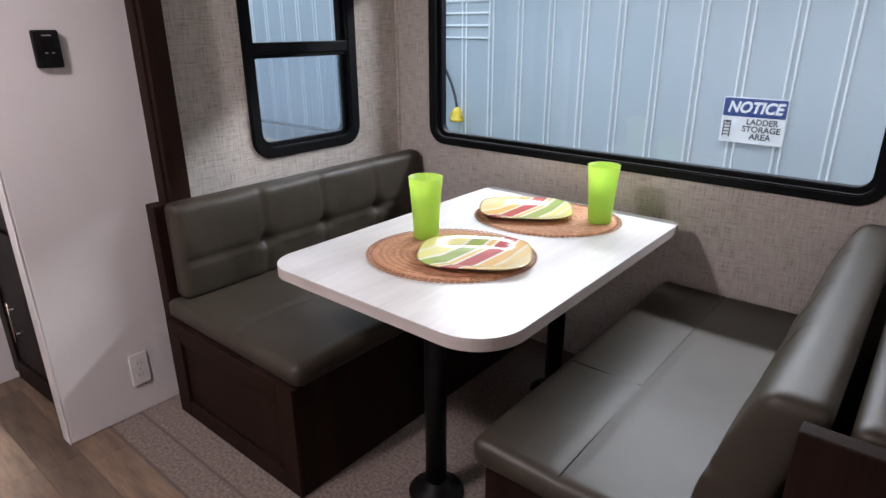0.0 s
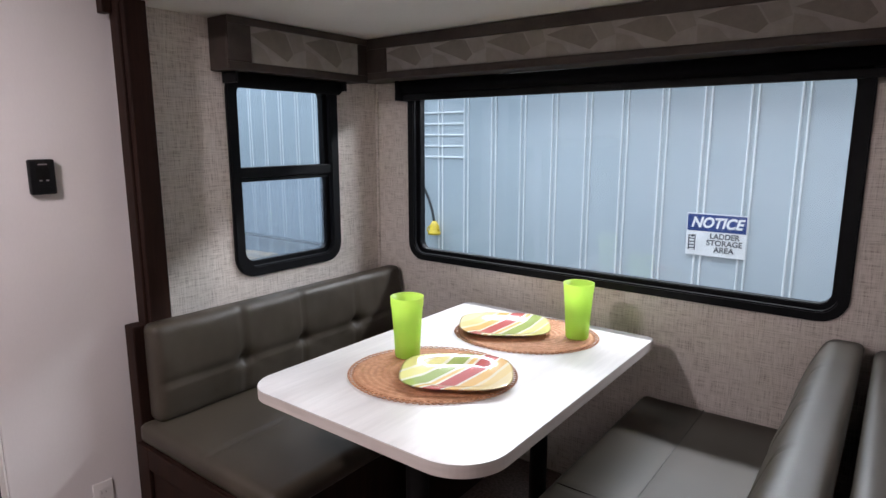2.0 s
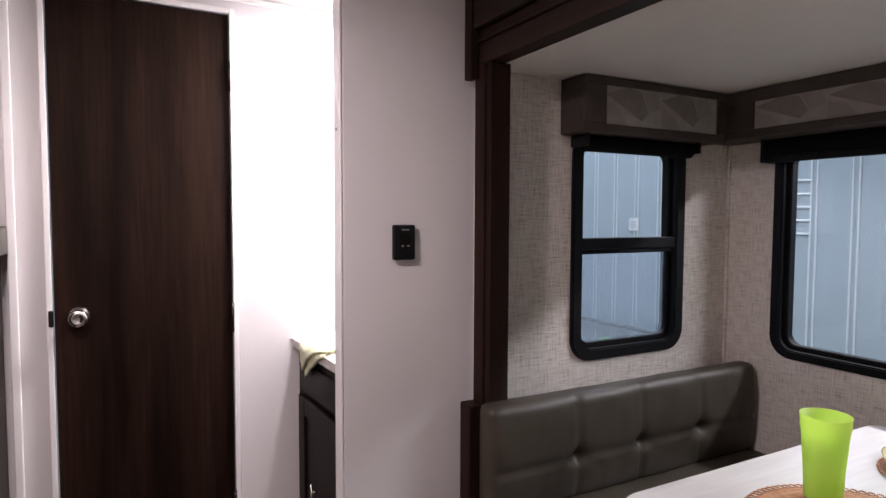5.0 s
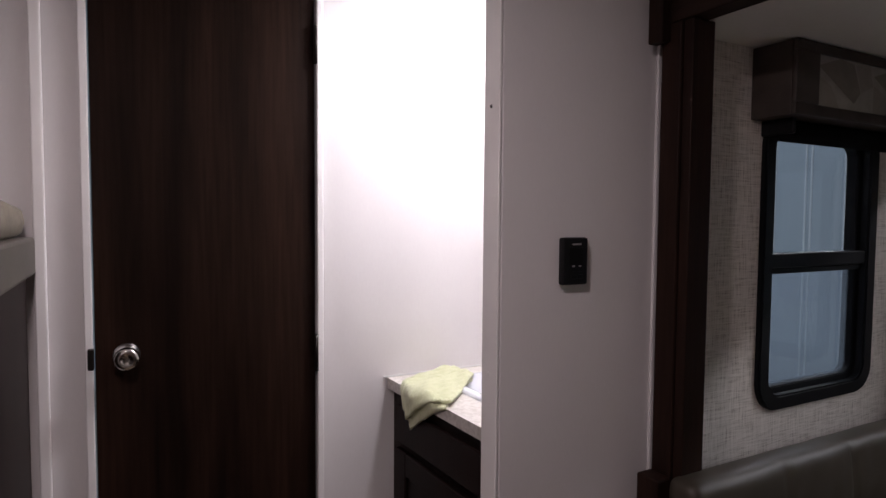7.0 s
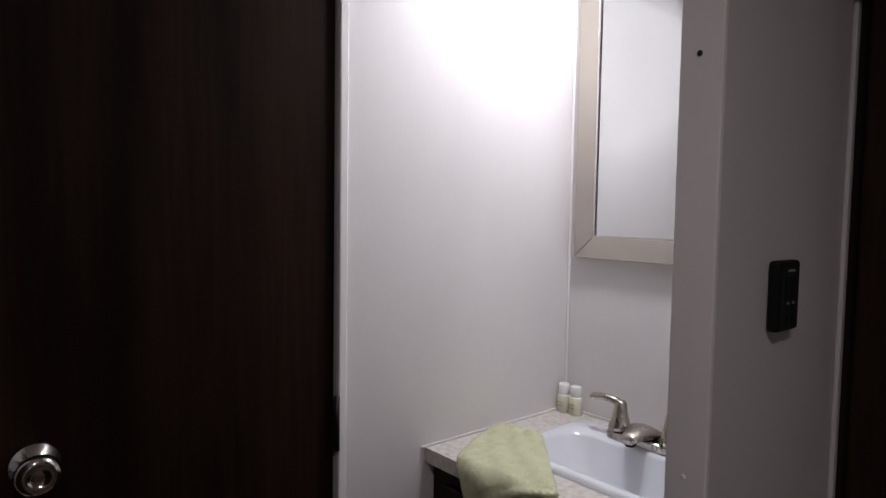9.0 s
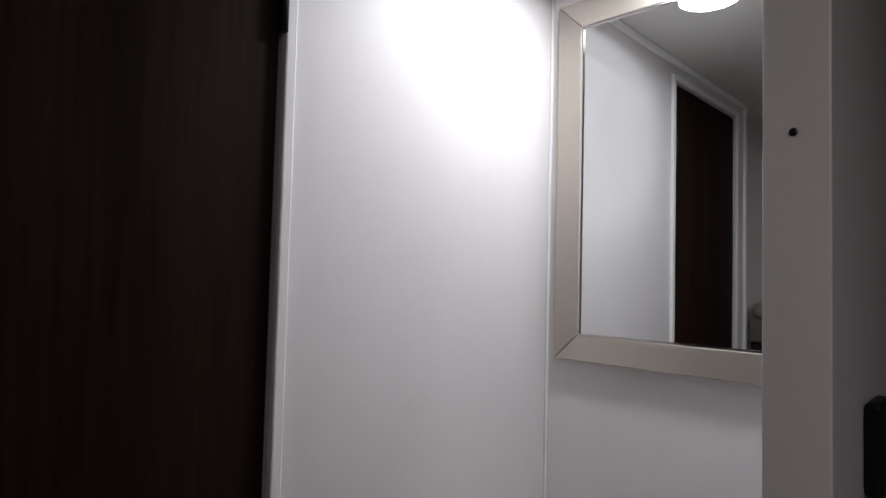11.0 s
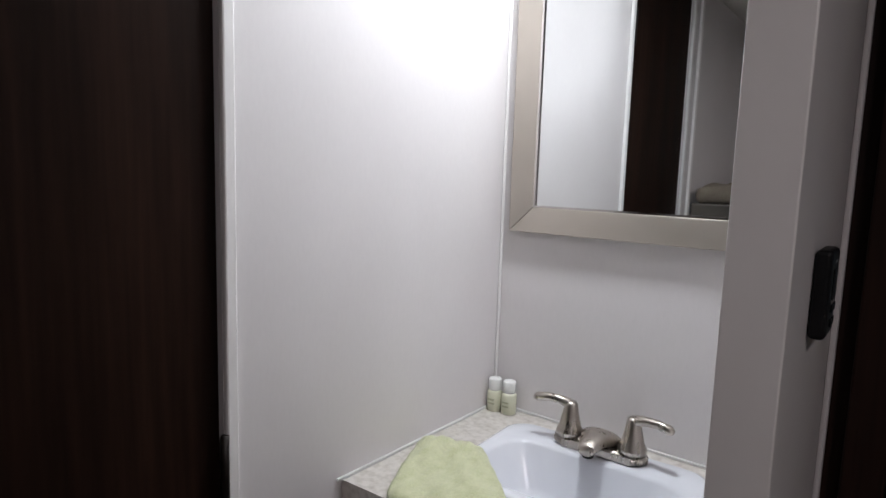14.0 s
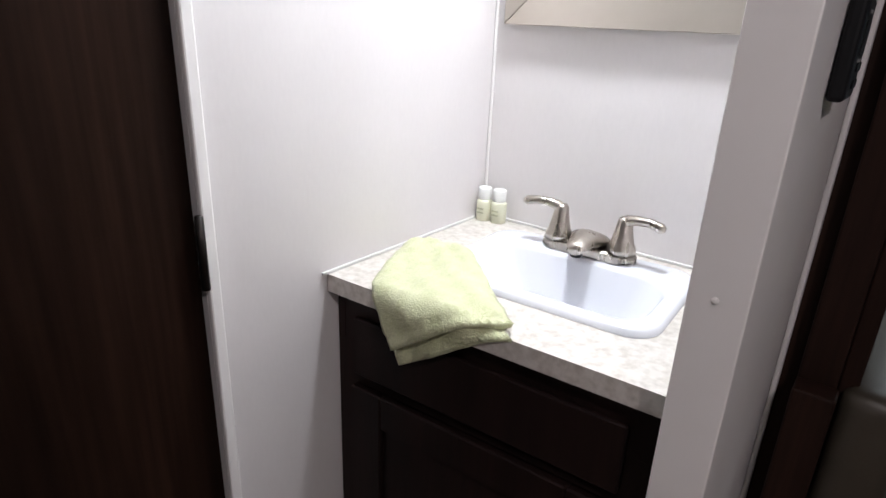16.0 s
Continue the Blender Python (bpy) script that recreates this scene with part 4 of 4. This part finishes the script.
def faucet():
    f = thing("faucet", (-0.38, 0.38, VT + 0.014), "brushed nickel two-handle basin faucet", "faucet")
    z = VT + 0.0148
    v = -0.112
    ul, ur = 0.241, 0.367
    part("base_plate", turned(prism(rounded(ul - 0.030, v - 0.027, ur + 0.030, v + 0.027, 0.0265, 8), z, z + 0.014, 0.004)), NICKEL, f, "", True)
    for u, s in ((ul, -1), (ur, 1)):
        b = part("handle_base", turned(lathe([(0.0265, z + 0.014), (0.0265, z + 0.026), (0.022, z + 0.034), (0.0155, z + 0.062), (0.0135, z + 0.078), (0.010, z + 0.084), (0.002, z + 0.086)], u, v, 28)), NICKEL, f, "", True)
        pts = [(u - s * 0.006, v, z + 0.064), (u + s * 0.008, v - 0.002, z + 0.080), (u + s * 0.024, v - 0.005, z + 0.084), (u + s * 0.046, v - 0.008, z + 0.085), (u + s * 0.068, v - 0.012, z + 0.081), (u + s * 0.075, v - 0.013, z + 0.079)]
        part("lever", turned(tube(pts, [0.011, 0.011, 0.009, 0.0085, 0.0095, 0.005], 14)), NICKEL, b, "", True)
    um = (ul + ur) / 2
    # low bridge between the handles that runs out into a short, flat spout
    bm = bmesh.new()
    n, rows = 16, []
    for q, half, zc, thick in ((0.020, 0.040, 0.020, 0.012), (0.010, 0.040, 0.026, 0.016), (-0.010, 0.036, 0.031, 0.018), (-0.028, 0.028, 0.033, 0.016), (-0.048, 0.0225, 0.031, 0.013), (-0.066, 0.019, 0.027, 0.011), (-0.074, 0.014, 0.024, 0.008)):
        rows.append([bm.verts.new((um + half * math.cos(2 * math.pi * k / n), v + q, z + zc + thick * math.sin(2 * math.pi * k / n))) for k in range(n)])
    for a, b in zip(rows, rows[1:]):
        for k in range(n):
            bm.faces.new((a[k], a[(k + 1) % n], b[(k + 1) % n], b[k]))
    bm.faces.new(rows[0][::-1])
    bm.faces.new(rows[-1])
    bmesh.ops.recalc_face_normals(bm, faces=list(bm.faces))
    spout = part("spout", turned(bm), NICKEL, f, "", True)
    part("aerator", turned(lathe([(0.010, z + 0.010), (0.011, z + 0.012), (0.011, z + 0.022)], um, v - 0.060, 18)), BLACK_METAL, spout, "dark aerator", True)


def little_bottle(u, v):
    b = thing("lotion_bottle", tuple(UV @ Vector((u, v, VT))), "small pale lotion bottle with a white cap behind the basin", "bottle", "lotion bottles")
    z = VT + 0.0002
    part("body", turned(lathe([(0.0165, z), (0.0175, z + 0.002), (0.0175, z + 0.044), (0.0145, z + 0.049)], u, v, 24)), BOTTLE, b, "", True)
    part("cap", turned(lathe([(0.0142, z + 0.0492), (0.0148, z + 0.051), (0.0148, z + 0.074), (0.0135, z + 0.076)], u, v, 24)), BOTTLE_CAP, b, "white cap", True)
    for k in range(2):
        part("mark_bar", turned(box(u - 0.008, v - 0.0182, z + 0.018 + 0.009 * k, u + 0.008, v - 0.0165, z + 0.0215 + 0.009 * k)), BOTTLE_INK, b, "printed bar")


def towel():
    """A folded terry towel laid askew on the counter, one corner hanging over its front edge."""
    t = thing("hand_towel", (-0.50, 0.08, VT), "folded pale green terry towel hanging over the counter edge", "towel")
    front = lambda x: 0.012 + LEAN * (x - WX)
    for layer in range(2):
        bm = bmesh.new()
        nu, nv = 34, 44
        g = {}
        a, b = Vector((-0.640, 0.205)), Vector((-0.520, 0.252))
        d, e = Vector((-0.284, 0.022)), Vector((-0.488, -0.118))
        if layer == 0:
            d, e = d + (a - e) * 0.075, e + (a - e) * 0.055
        lift = 0.0095 + 0.0105 * (1 - layer)
        for i in range(nu + 1):
            u = i / nu
            for j in range(nv + 1):
                q = j / nv
                p = (a * (1 - u) + b * u) * (1 - q) + (e * (1 - u) + d * u) * q
                wob = 0.0030 * math.sin(u * 8 + q * 5) + 0.0018 * math.sin(u * 19 - q * 12) + 0.0012 * math.sin(u * 41 + q * 37)
                ridge = 0.0042 * math.sin(u * 105) * (gauss(q - 0.90, 0.025) + gauss(q - 0.97, 0.02)) - 0.003 * gauss(q - 0.935, 0.012)
                edge = gauss(u, 0.05) + gauss(u - 1, 0.05) + gauss(q, 0.04)
                h = lift + wob + ridge - 0.004 * edge + 0.012 * gauss(q, 0.22) * (1 - layer) * math.sin(math.pi * u)
                over = front(p.x) - p.y
                r = 0.012 + lift
                if over < 0:
                    g[i, j] = bm.verts.new((p.x, p.y, VT + h))
                else:
                    ang = min(over / r, math.pi / 2)
                    down = max(0.0, over - r * math.pi / 2)
                    y = front(p.x) - (h + 0.001) * math.sin(ang) - 0.002 * math.sin(ang)
                    z = VT + h * math.cos(ang) - (over - down) * 0.35 - down
                    g[i, j] = bm.verts.new((p.x, y, z))
        for i in range(nu):
            for j in range(nv):
                bm.faces.new((g[i, j], g[i, j + 1], g[i + 1, j + 1], g[i + 1, j]))
        bm.normal_update()
        bmesh.ops.solidify(bm, geom=list(bm.faces), thickness=0.0075)
        part("fold", bm, TOWEL, t, "", True)


def wall_mirror():
    m = thing("wall_mirror", tuple(UV @ Vector((0.33, 0, 1.32))), "rectangular mirror in a brushed champagne metal frame", "mirror")
    u0, u1, z0, z1, w = 0.034, 0.597, 1.341, 2.138, 0.055
    # four mitred rails
    for pts in (((u0, z0), (u1, z0), (u1 - w, z0 + w), (u0 + w, z0 + w)), ((u0, z1), (u0 + w, z1 - w), (u1 - w, z1 - w), (u1, z1)),
                ((u0, z0), (u0 + w, z0 + w), (u0 + w, z1 - w), (u0, z1)), ((u1, z0), (u1, z1), (u1 - w, z1 - w), (u1 - w, z0 + w))):
        bm = bmesh.new()
        cu, cz = sum(p[0] for p in pts) / 4, sum(p[1] for p in pts) / 4
        sh = [(cu + (u - cu) * 0.9985, cz + (z - cz) * 0.9985) for u, z in pts]
        inner = {(u0 + w, z0 + w), (u1 - w, z0 + w), (u1 - w, z1 - w), (u0 + w, z1 - w)}
        back = [bm.verts.new((u, -0.0015, z)) for u, z in sh]
        front = [bm.verts.new((u, -0.024 if o not in inner else -0.016, z)) for (u, z), o in zip(sh, pts)]
        bm.faces.new(back)
        bm.faces.new(front)
        for k in range(4):
            j = (k + 1) % 4
            bm.faces.new((back[k], back[j], front[j], front[k]))
        bmesh.ops.recalc_face_normals(bm, faces=list(bm.faces))
        bmesh.ops.bevel(bm, geom=list(bm.edges), offset=0.0015, segments=1, affect="EDGES")
        part("frame_rail", turned(bm, UVW), FRAME_NICKEL, m)
    part("mirror_glass", turned(box(u0 + w - 0.004, -0.011, z0 + w - 0.004, u1 - w + 0.004, -0.006, z1 - w + 0.004), UVW), MIRROR, m, "silvered mirror glass")
    for a0, b0, a1, b1 in ((u0 + w, z0 + w, u0 + w + 0.004, z1 - w), (u1 - w - 0.004, z0 + w, u1 - w, z1 - w), (u0 + w + 0.004, z0 + w, u1 - w - 0.004, z0 + w + 0.004), (u0 + w + 0.004, z1 - w - 0.004, u1 - w - 0.004, z1 - w)):
        part("inner_bead", turned(box(a0, -0.0155, b0, a1, -0.0112, b1), UVW), CHROME, m)


vanity_cabinet()
vanity_counter()
basin()
faucet()
little_bottle(0.021, -0.034)
little_bottle(0.057, -0.031)
towel()
wall_mirror()


# ---- outside ----
solid("ground", box(-60, -60, -0.75, 60, 60, -0.70), CONCRETE, "grey concrete floor of the hall outside", "ground", kind="structure")
HALLY = 3.30


def hall_wall():
    h = thing("hall_wall", (0, HALLY, -0.7), "pale blue-grey ribbed steel wall panels outside the windows", "wall", kind="structure")
    pitch = 0.2495
    k0 = -30
    for k in range(k0, 14):
        x = 0.188 + k * pitch
        bm = box(x + 0.0005, HALLY, -0.70, x + pitch - 0.0005, HALLY + 0.02, 4.2)
        part("panel", bm, PANEL_METAL, h)
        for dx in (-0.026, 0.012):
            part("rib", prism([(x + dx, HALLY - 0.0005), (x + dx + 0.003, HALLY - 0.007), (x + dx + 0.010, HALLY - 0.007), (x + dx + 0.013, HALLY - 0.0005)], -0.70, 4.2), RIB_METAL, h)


hall_wall()
solid("hall_end_wall", box(-7.4, -4, -0.70, -7.3, 3.32, 4.2), PANEL_METAL, "pale steel end wall of the hall", "wall", kind="structure")
solid("hall_roof", box(-7.4, -4, 5.0, 6, 3.32, 5.1), RIB_METAL, "white steel roof of the hall", "roof", kind="structure")


def flat_text(text, size, where, m, parent, name="lettering", width=None, slant=0.0, bold=0.035):
    cu = bpy.data.curves.new(name, "FONT")
    cu.body, cu.size, cu.align_x, cu.align_y = text, size, "CENTER", "CENTER"
    cu.extrude = 0.0006
    cu.offset, cu.shear = size * bold, slant
    tmp = new("tmp_text", cu)
    bpy.context.view_layer.update()
    me = bpy.data.meshes.new_from_object(tmp.evaluated_get(bpy.context.evaluated_depsgraph_get()))
    bpy.data.objects.remove(tmp)
    xs = [v.co.x for v in me.vertices]
    k = width / (max(xs) - min(xs)) if width else 1.0
    me.transform(Matrix.Translation(where) @ Matrix.Rotation(radians(90), 4, "X") @ Matrix.Diagonal((k, 1, 1, 1)))
    me.materials.clear()
    me.materials.append(m)
    ob = new(name, me)
    ob.parent = parent
    ob.matrix_parent_inverse = Matrix.Translation(parent.location).inverted()
    return ob


def notice_sign():
    x0, x1, z0, z1 = 1.116, 1.455, 0.748, 1.006
    y = HALLY - 0.0115
    s = thing("notice_sign", ((x0 + x1) / 2, y, z0), "white notice sign with a blue header on the steel wall", "sign")
    part("board", box(x0, y, z0, x1, y + 0.003, z1), SIGN_WHITE, s)
    part("header", box(x0 + 0.004, y - 0.0012, z1 - 0.108, x1 - 0.004, y - 0.0002, z1 - 0.006), SIGN_BLUE, s, "blue header band")
    flat_text("NOTICE", 0.085, ((x0 + x1) / 2, y - 0.002, z1 - 0.058), SIGN_WHITE, s, width=0.300, slant=0.25)
    for i, w in enumerate(("LADDER", "STORAGE", "AREA")):
        flat_text(w, 0.046, (x0 + 0.220, y - 0.001, z1 - 0.136 - 0.041 * i), SIGN_BLACK, s, bold=0.018, width=(0.165, 0.200, 0.115)[i])
    # ladder pictogram as plain bars
    px = x0 + 0.035
    for dx in (-0.018, 0.018):
        part("pictogram_bar", box(px + dx - 0.003, y - 0.0014, z0 + 0.03, px + dx + 0.003, y - 0.0002, z0 + 0.125), SIGN_BLACK, s)
    for k in range(5):
        part("pictogram_bar", box(px - 0.0145, y - 0.0014, z0 + 0.04 + 0.019 * k, px + 0.0145, y - 0.0002, z0 + 0.046 + 0.019 * k), SIGN_BLACK, s)
    part("pictogram_bar", lathe([(0.009, 0), (0.009, 0.0012)], 0, 0, 16), SIGN_BLACK, s).matrix_basis = Matrix.Translation((px + 0.002, y - 0.0003, z0 + 0.118)) @ Matrix.Rotation(radians(90), 4, "X")


notice_sign()


def hanging_cord():
    c = thing("power_cord", (-1.16, HALLY, 1.15), "black power cord with a yellow plug hanging on the steel wall", "power cord")
    y = HALLY - 0.055
    pts = [(-1.20, HALLY - 0.004, 1.15), (-1.15, y, 1.165), (-1.08, y, 1.16), (-1.01, y, 1.13), (-0.94, y, 1.06), (-0.89, y, 0.97), (-0.855, y, 0.88), (-0.838, y, 0.80), (-0.835, y, 0.785)]
    part("cable", tube(pts, 0.011, 10), CABLE, c, "black cable", True)
    px, pz = -0.834, 0.72
    plug = part("plug", lathe([(0.016, pz + 0.075), (0.024, pz + 0.062), (0.040, pz + 0.036), (0.040, pz - 0.006), (0.052, pz - 0.014), (0.052, pz - 0.034), (0.012, pz - 0.038)], px, y, 16), YELLOW, c, "yellow plug", True)
    part("pull_ring", tube([(px - 0.012 + 0.06 * math.cos(a), y, pz + 0.034 * math.sin(a)) for a in (math.pi * k / 6 for k in range(13))], 0.008, 8), YELLOW, plug, "", True)


# Thin pale horizontal bars, evenly spaced up the steel wall.
def wall_bars():
    v = thing("wall_bars", (-0.81, HALLY - 0.014, 1.29), "five thin pale bars across the steel wall", "vent")
    for k in range(5):
        z = 1.300 + 0.086 * k
        part("slat", box(-1.045, HALLY - 0.006, z, -0.575, HALLY - 0.0002, z + 0.014, 0.003), RIB_METAL, v)


def carton(x, y, z, w, d, h, turn):
    c = thing("carton", (x, y, z), "brown cardboard carton stacked by the steel wall", "box", "cartons")
    body = box(-w / 2, -d / 2, 0, w / 2, d / 2, h, 0.006, 1)
    m = Matrix.Translation((x, y, z)) @ Matrix.Rotation(turn, 4, "Z")
    bmesh.ops.transform(body, matrix=m, verts=body.verts)
    part("body", body, CARDBOARD, c)
    tape = box(-w / 2, -0.03, h + 0.0004, w / 2, 0.03, h + 0.0016)
    bmesh.ops.transform(tape, matrix=m, verts=tape.verts)
    part("tape", tape, BUNK_CLOTH, c, "pale tape strip")


def marker_post(x, y, top, r):
    """A round plastic post with a domed head and a weighted foot."""
    b = thing("marker_post", (x, y, -0.70), "bright green plastic post with a domed head on the hall floor", "post", "marker posts")
    part("foot", lathe([(0.002, -0.700), (r * 1.9, -0.700), (r * 1.9, -0.660), (r * 1.6, -0.640), (r * 0.7, -0.630)], x, y, 28), BLACK_PLASTIC, b, "black weighted foot", True)
    part("pole", lathe([(r * 0.62, -0.645), (r * 0.62, top - r * 1.4)], x, y, 24), POST_GREEN, b, "", True)
    dome = [(r * math.cos(a), top - r * 0.9 + r * 0.9 * math.sin(a)) for a in (math.pi / 2 * k / 7 for k in range(7))]
    part("head", lathe([(r * 0.55, top - r * 1.6), (r * 0.96, top - r * 1.5)] + dome + [(0.002, top)], x, y, 28), POST_GREEN, b, "", True)


# White square on the wall stands in for a bright reflection in the pane.
def pane_glint(x, z):
    p = thing("pane_glint", (x, HALLY - 0.010, z), "white square standing in for a bright reflection in the window", "notice")
    part("sheet", box(x - 0.055, HALLY - 0.0100, z - 0.055, x + 0.055, HALLY - 0.0085, z + 0.055), SIGN_WHITE, p)
    # grey bars are added detail on the square
    for k in range(3):
        part("mark_bar", box(x - 0.035, HALLY - 0.0112, z - 0.028 + 0.022 * k, x + 0.020, HALLY - 0.0104, z - 0.022 + 0.022 * k), SLOT, p, "grey bar on the white square")


wall_bars()
marker_post(-1.22, 2.20, 0.625, 0.095)
marker_post(-0.92, 2.24, 0.600, 0.070)
pane_glint(-2.08, 1.35)
for k, (dx, dz, h, turn) in enumerate(((0.0, -0.70, 0.36, 0.1), (0.03, -0.34, 0.36, -0.06), (-0.02, 0.02, 0.29, 0.16))):
    carton(-3.05 + dx, 2.94, dz, 0.60, 0.42, h, turn)
solid("conduit", tube([(-4.8, HALLY - 0.030, 0.43), (-1.7, HALLY - 0.030, 0.455)], 0.016, 10), CABLE, "dark conduit along the steel wall", "conduit", smooth=True)
hanging_cord()


# ---- floor planks, last ----
def plank_material():
    m = material("vinyl_plank", (0.235, 0.165, 0.113), (0.120, 0.080, 0.053), 0.45, scale=(3.5, 16, 16), bump=0.08, fine=0.5, fine_scale=(9, 90, 90), rough_var=0.06)
    n, l = m.node_tree.nodes, m.node_tree.links
    p = n["Principled BSDF"]
    src = p.inputs["Base Color"].links[0].from_socket
    info = n.new("ShaderNodeObjectInfo")
    mr = n.new("ShaderNodeMapRange")
    mr.inputs["To Min"].default_value, mr.inputs["To Max"].default_value = 0.68, 1.28
    l.new(info.outputs["Random"], mr.inputs["Value"])
    mx = n.new("ShaderNodeMix")
    mx.data_type, mx.blend_type = "RGBA", "MULTIPLY"
    mx.inputs["Factor"].default_value = 1.0
    l.new(src, mx.inputs["A"])
    l.new(mr.outputs[0], mx.inputs["B"])
    l.new(mx.outputs["Result"], p.inputs["Base Color"])
    return m


def planks():
    m = plank_material()
    floor_ob = bpy.data.objects["floor"]
    rng = random.Random(5)
    wd, ln = 0.125, 0.62
    bm = box(0.0003, 0.0003, -0.0115, ln - 0.0003, wd - 0.0003, 0.0, 0.0006, 1)
    me = bpy.data.meshes.new("plank")
    bm.to_mesh(me)
    bm.free()
    me.materials.append(m)
    rows = int(1.93 / wd)
    for r in range(rows):
        y = 0.128 - wd * (r + 1)
        x = -0.70 - rng.random() * ln
        while x < 3.4:
            ob = new("plank", me)
            ob.location = (x, y, 0)
            ob.parent = floor_ob
            x += ln


planks()
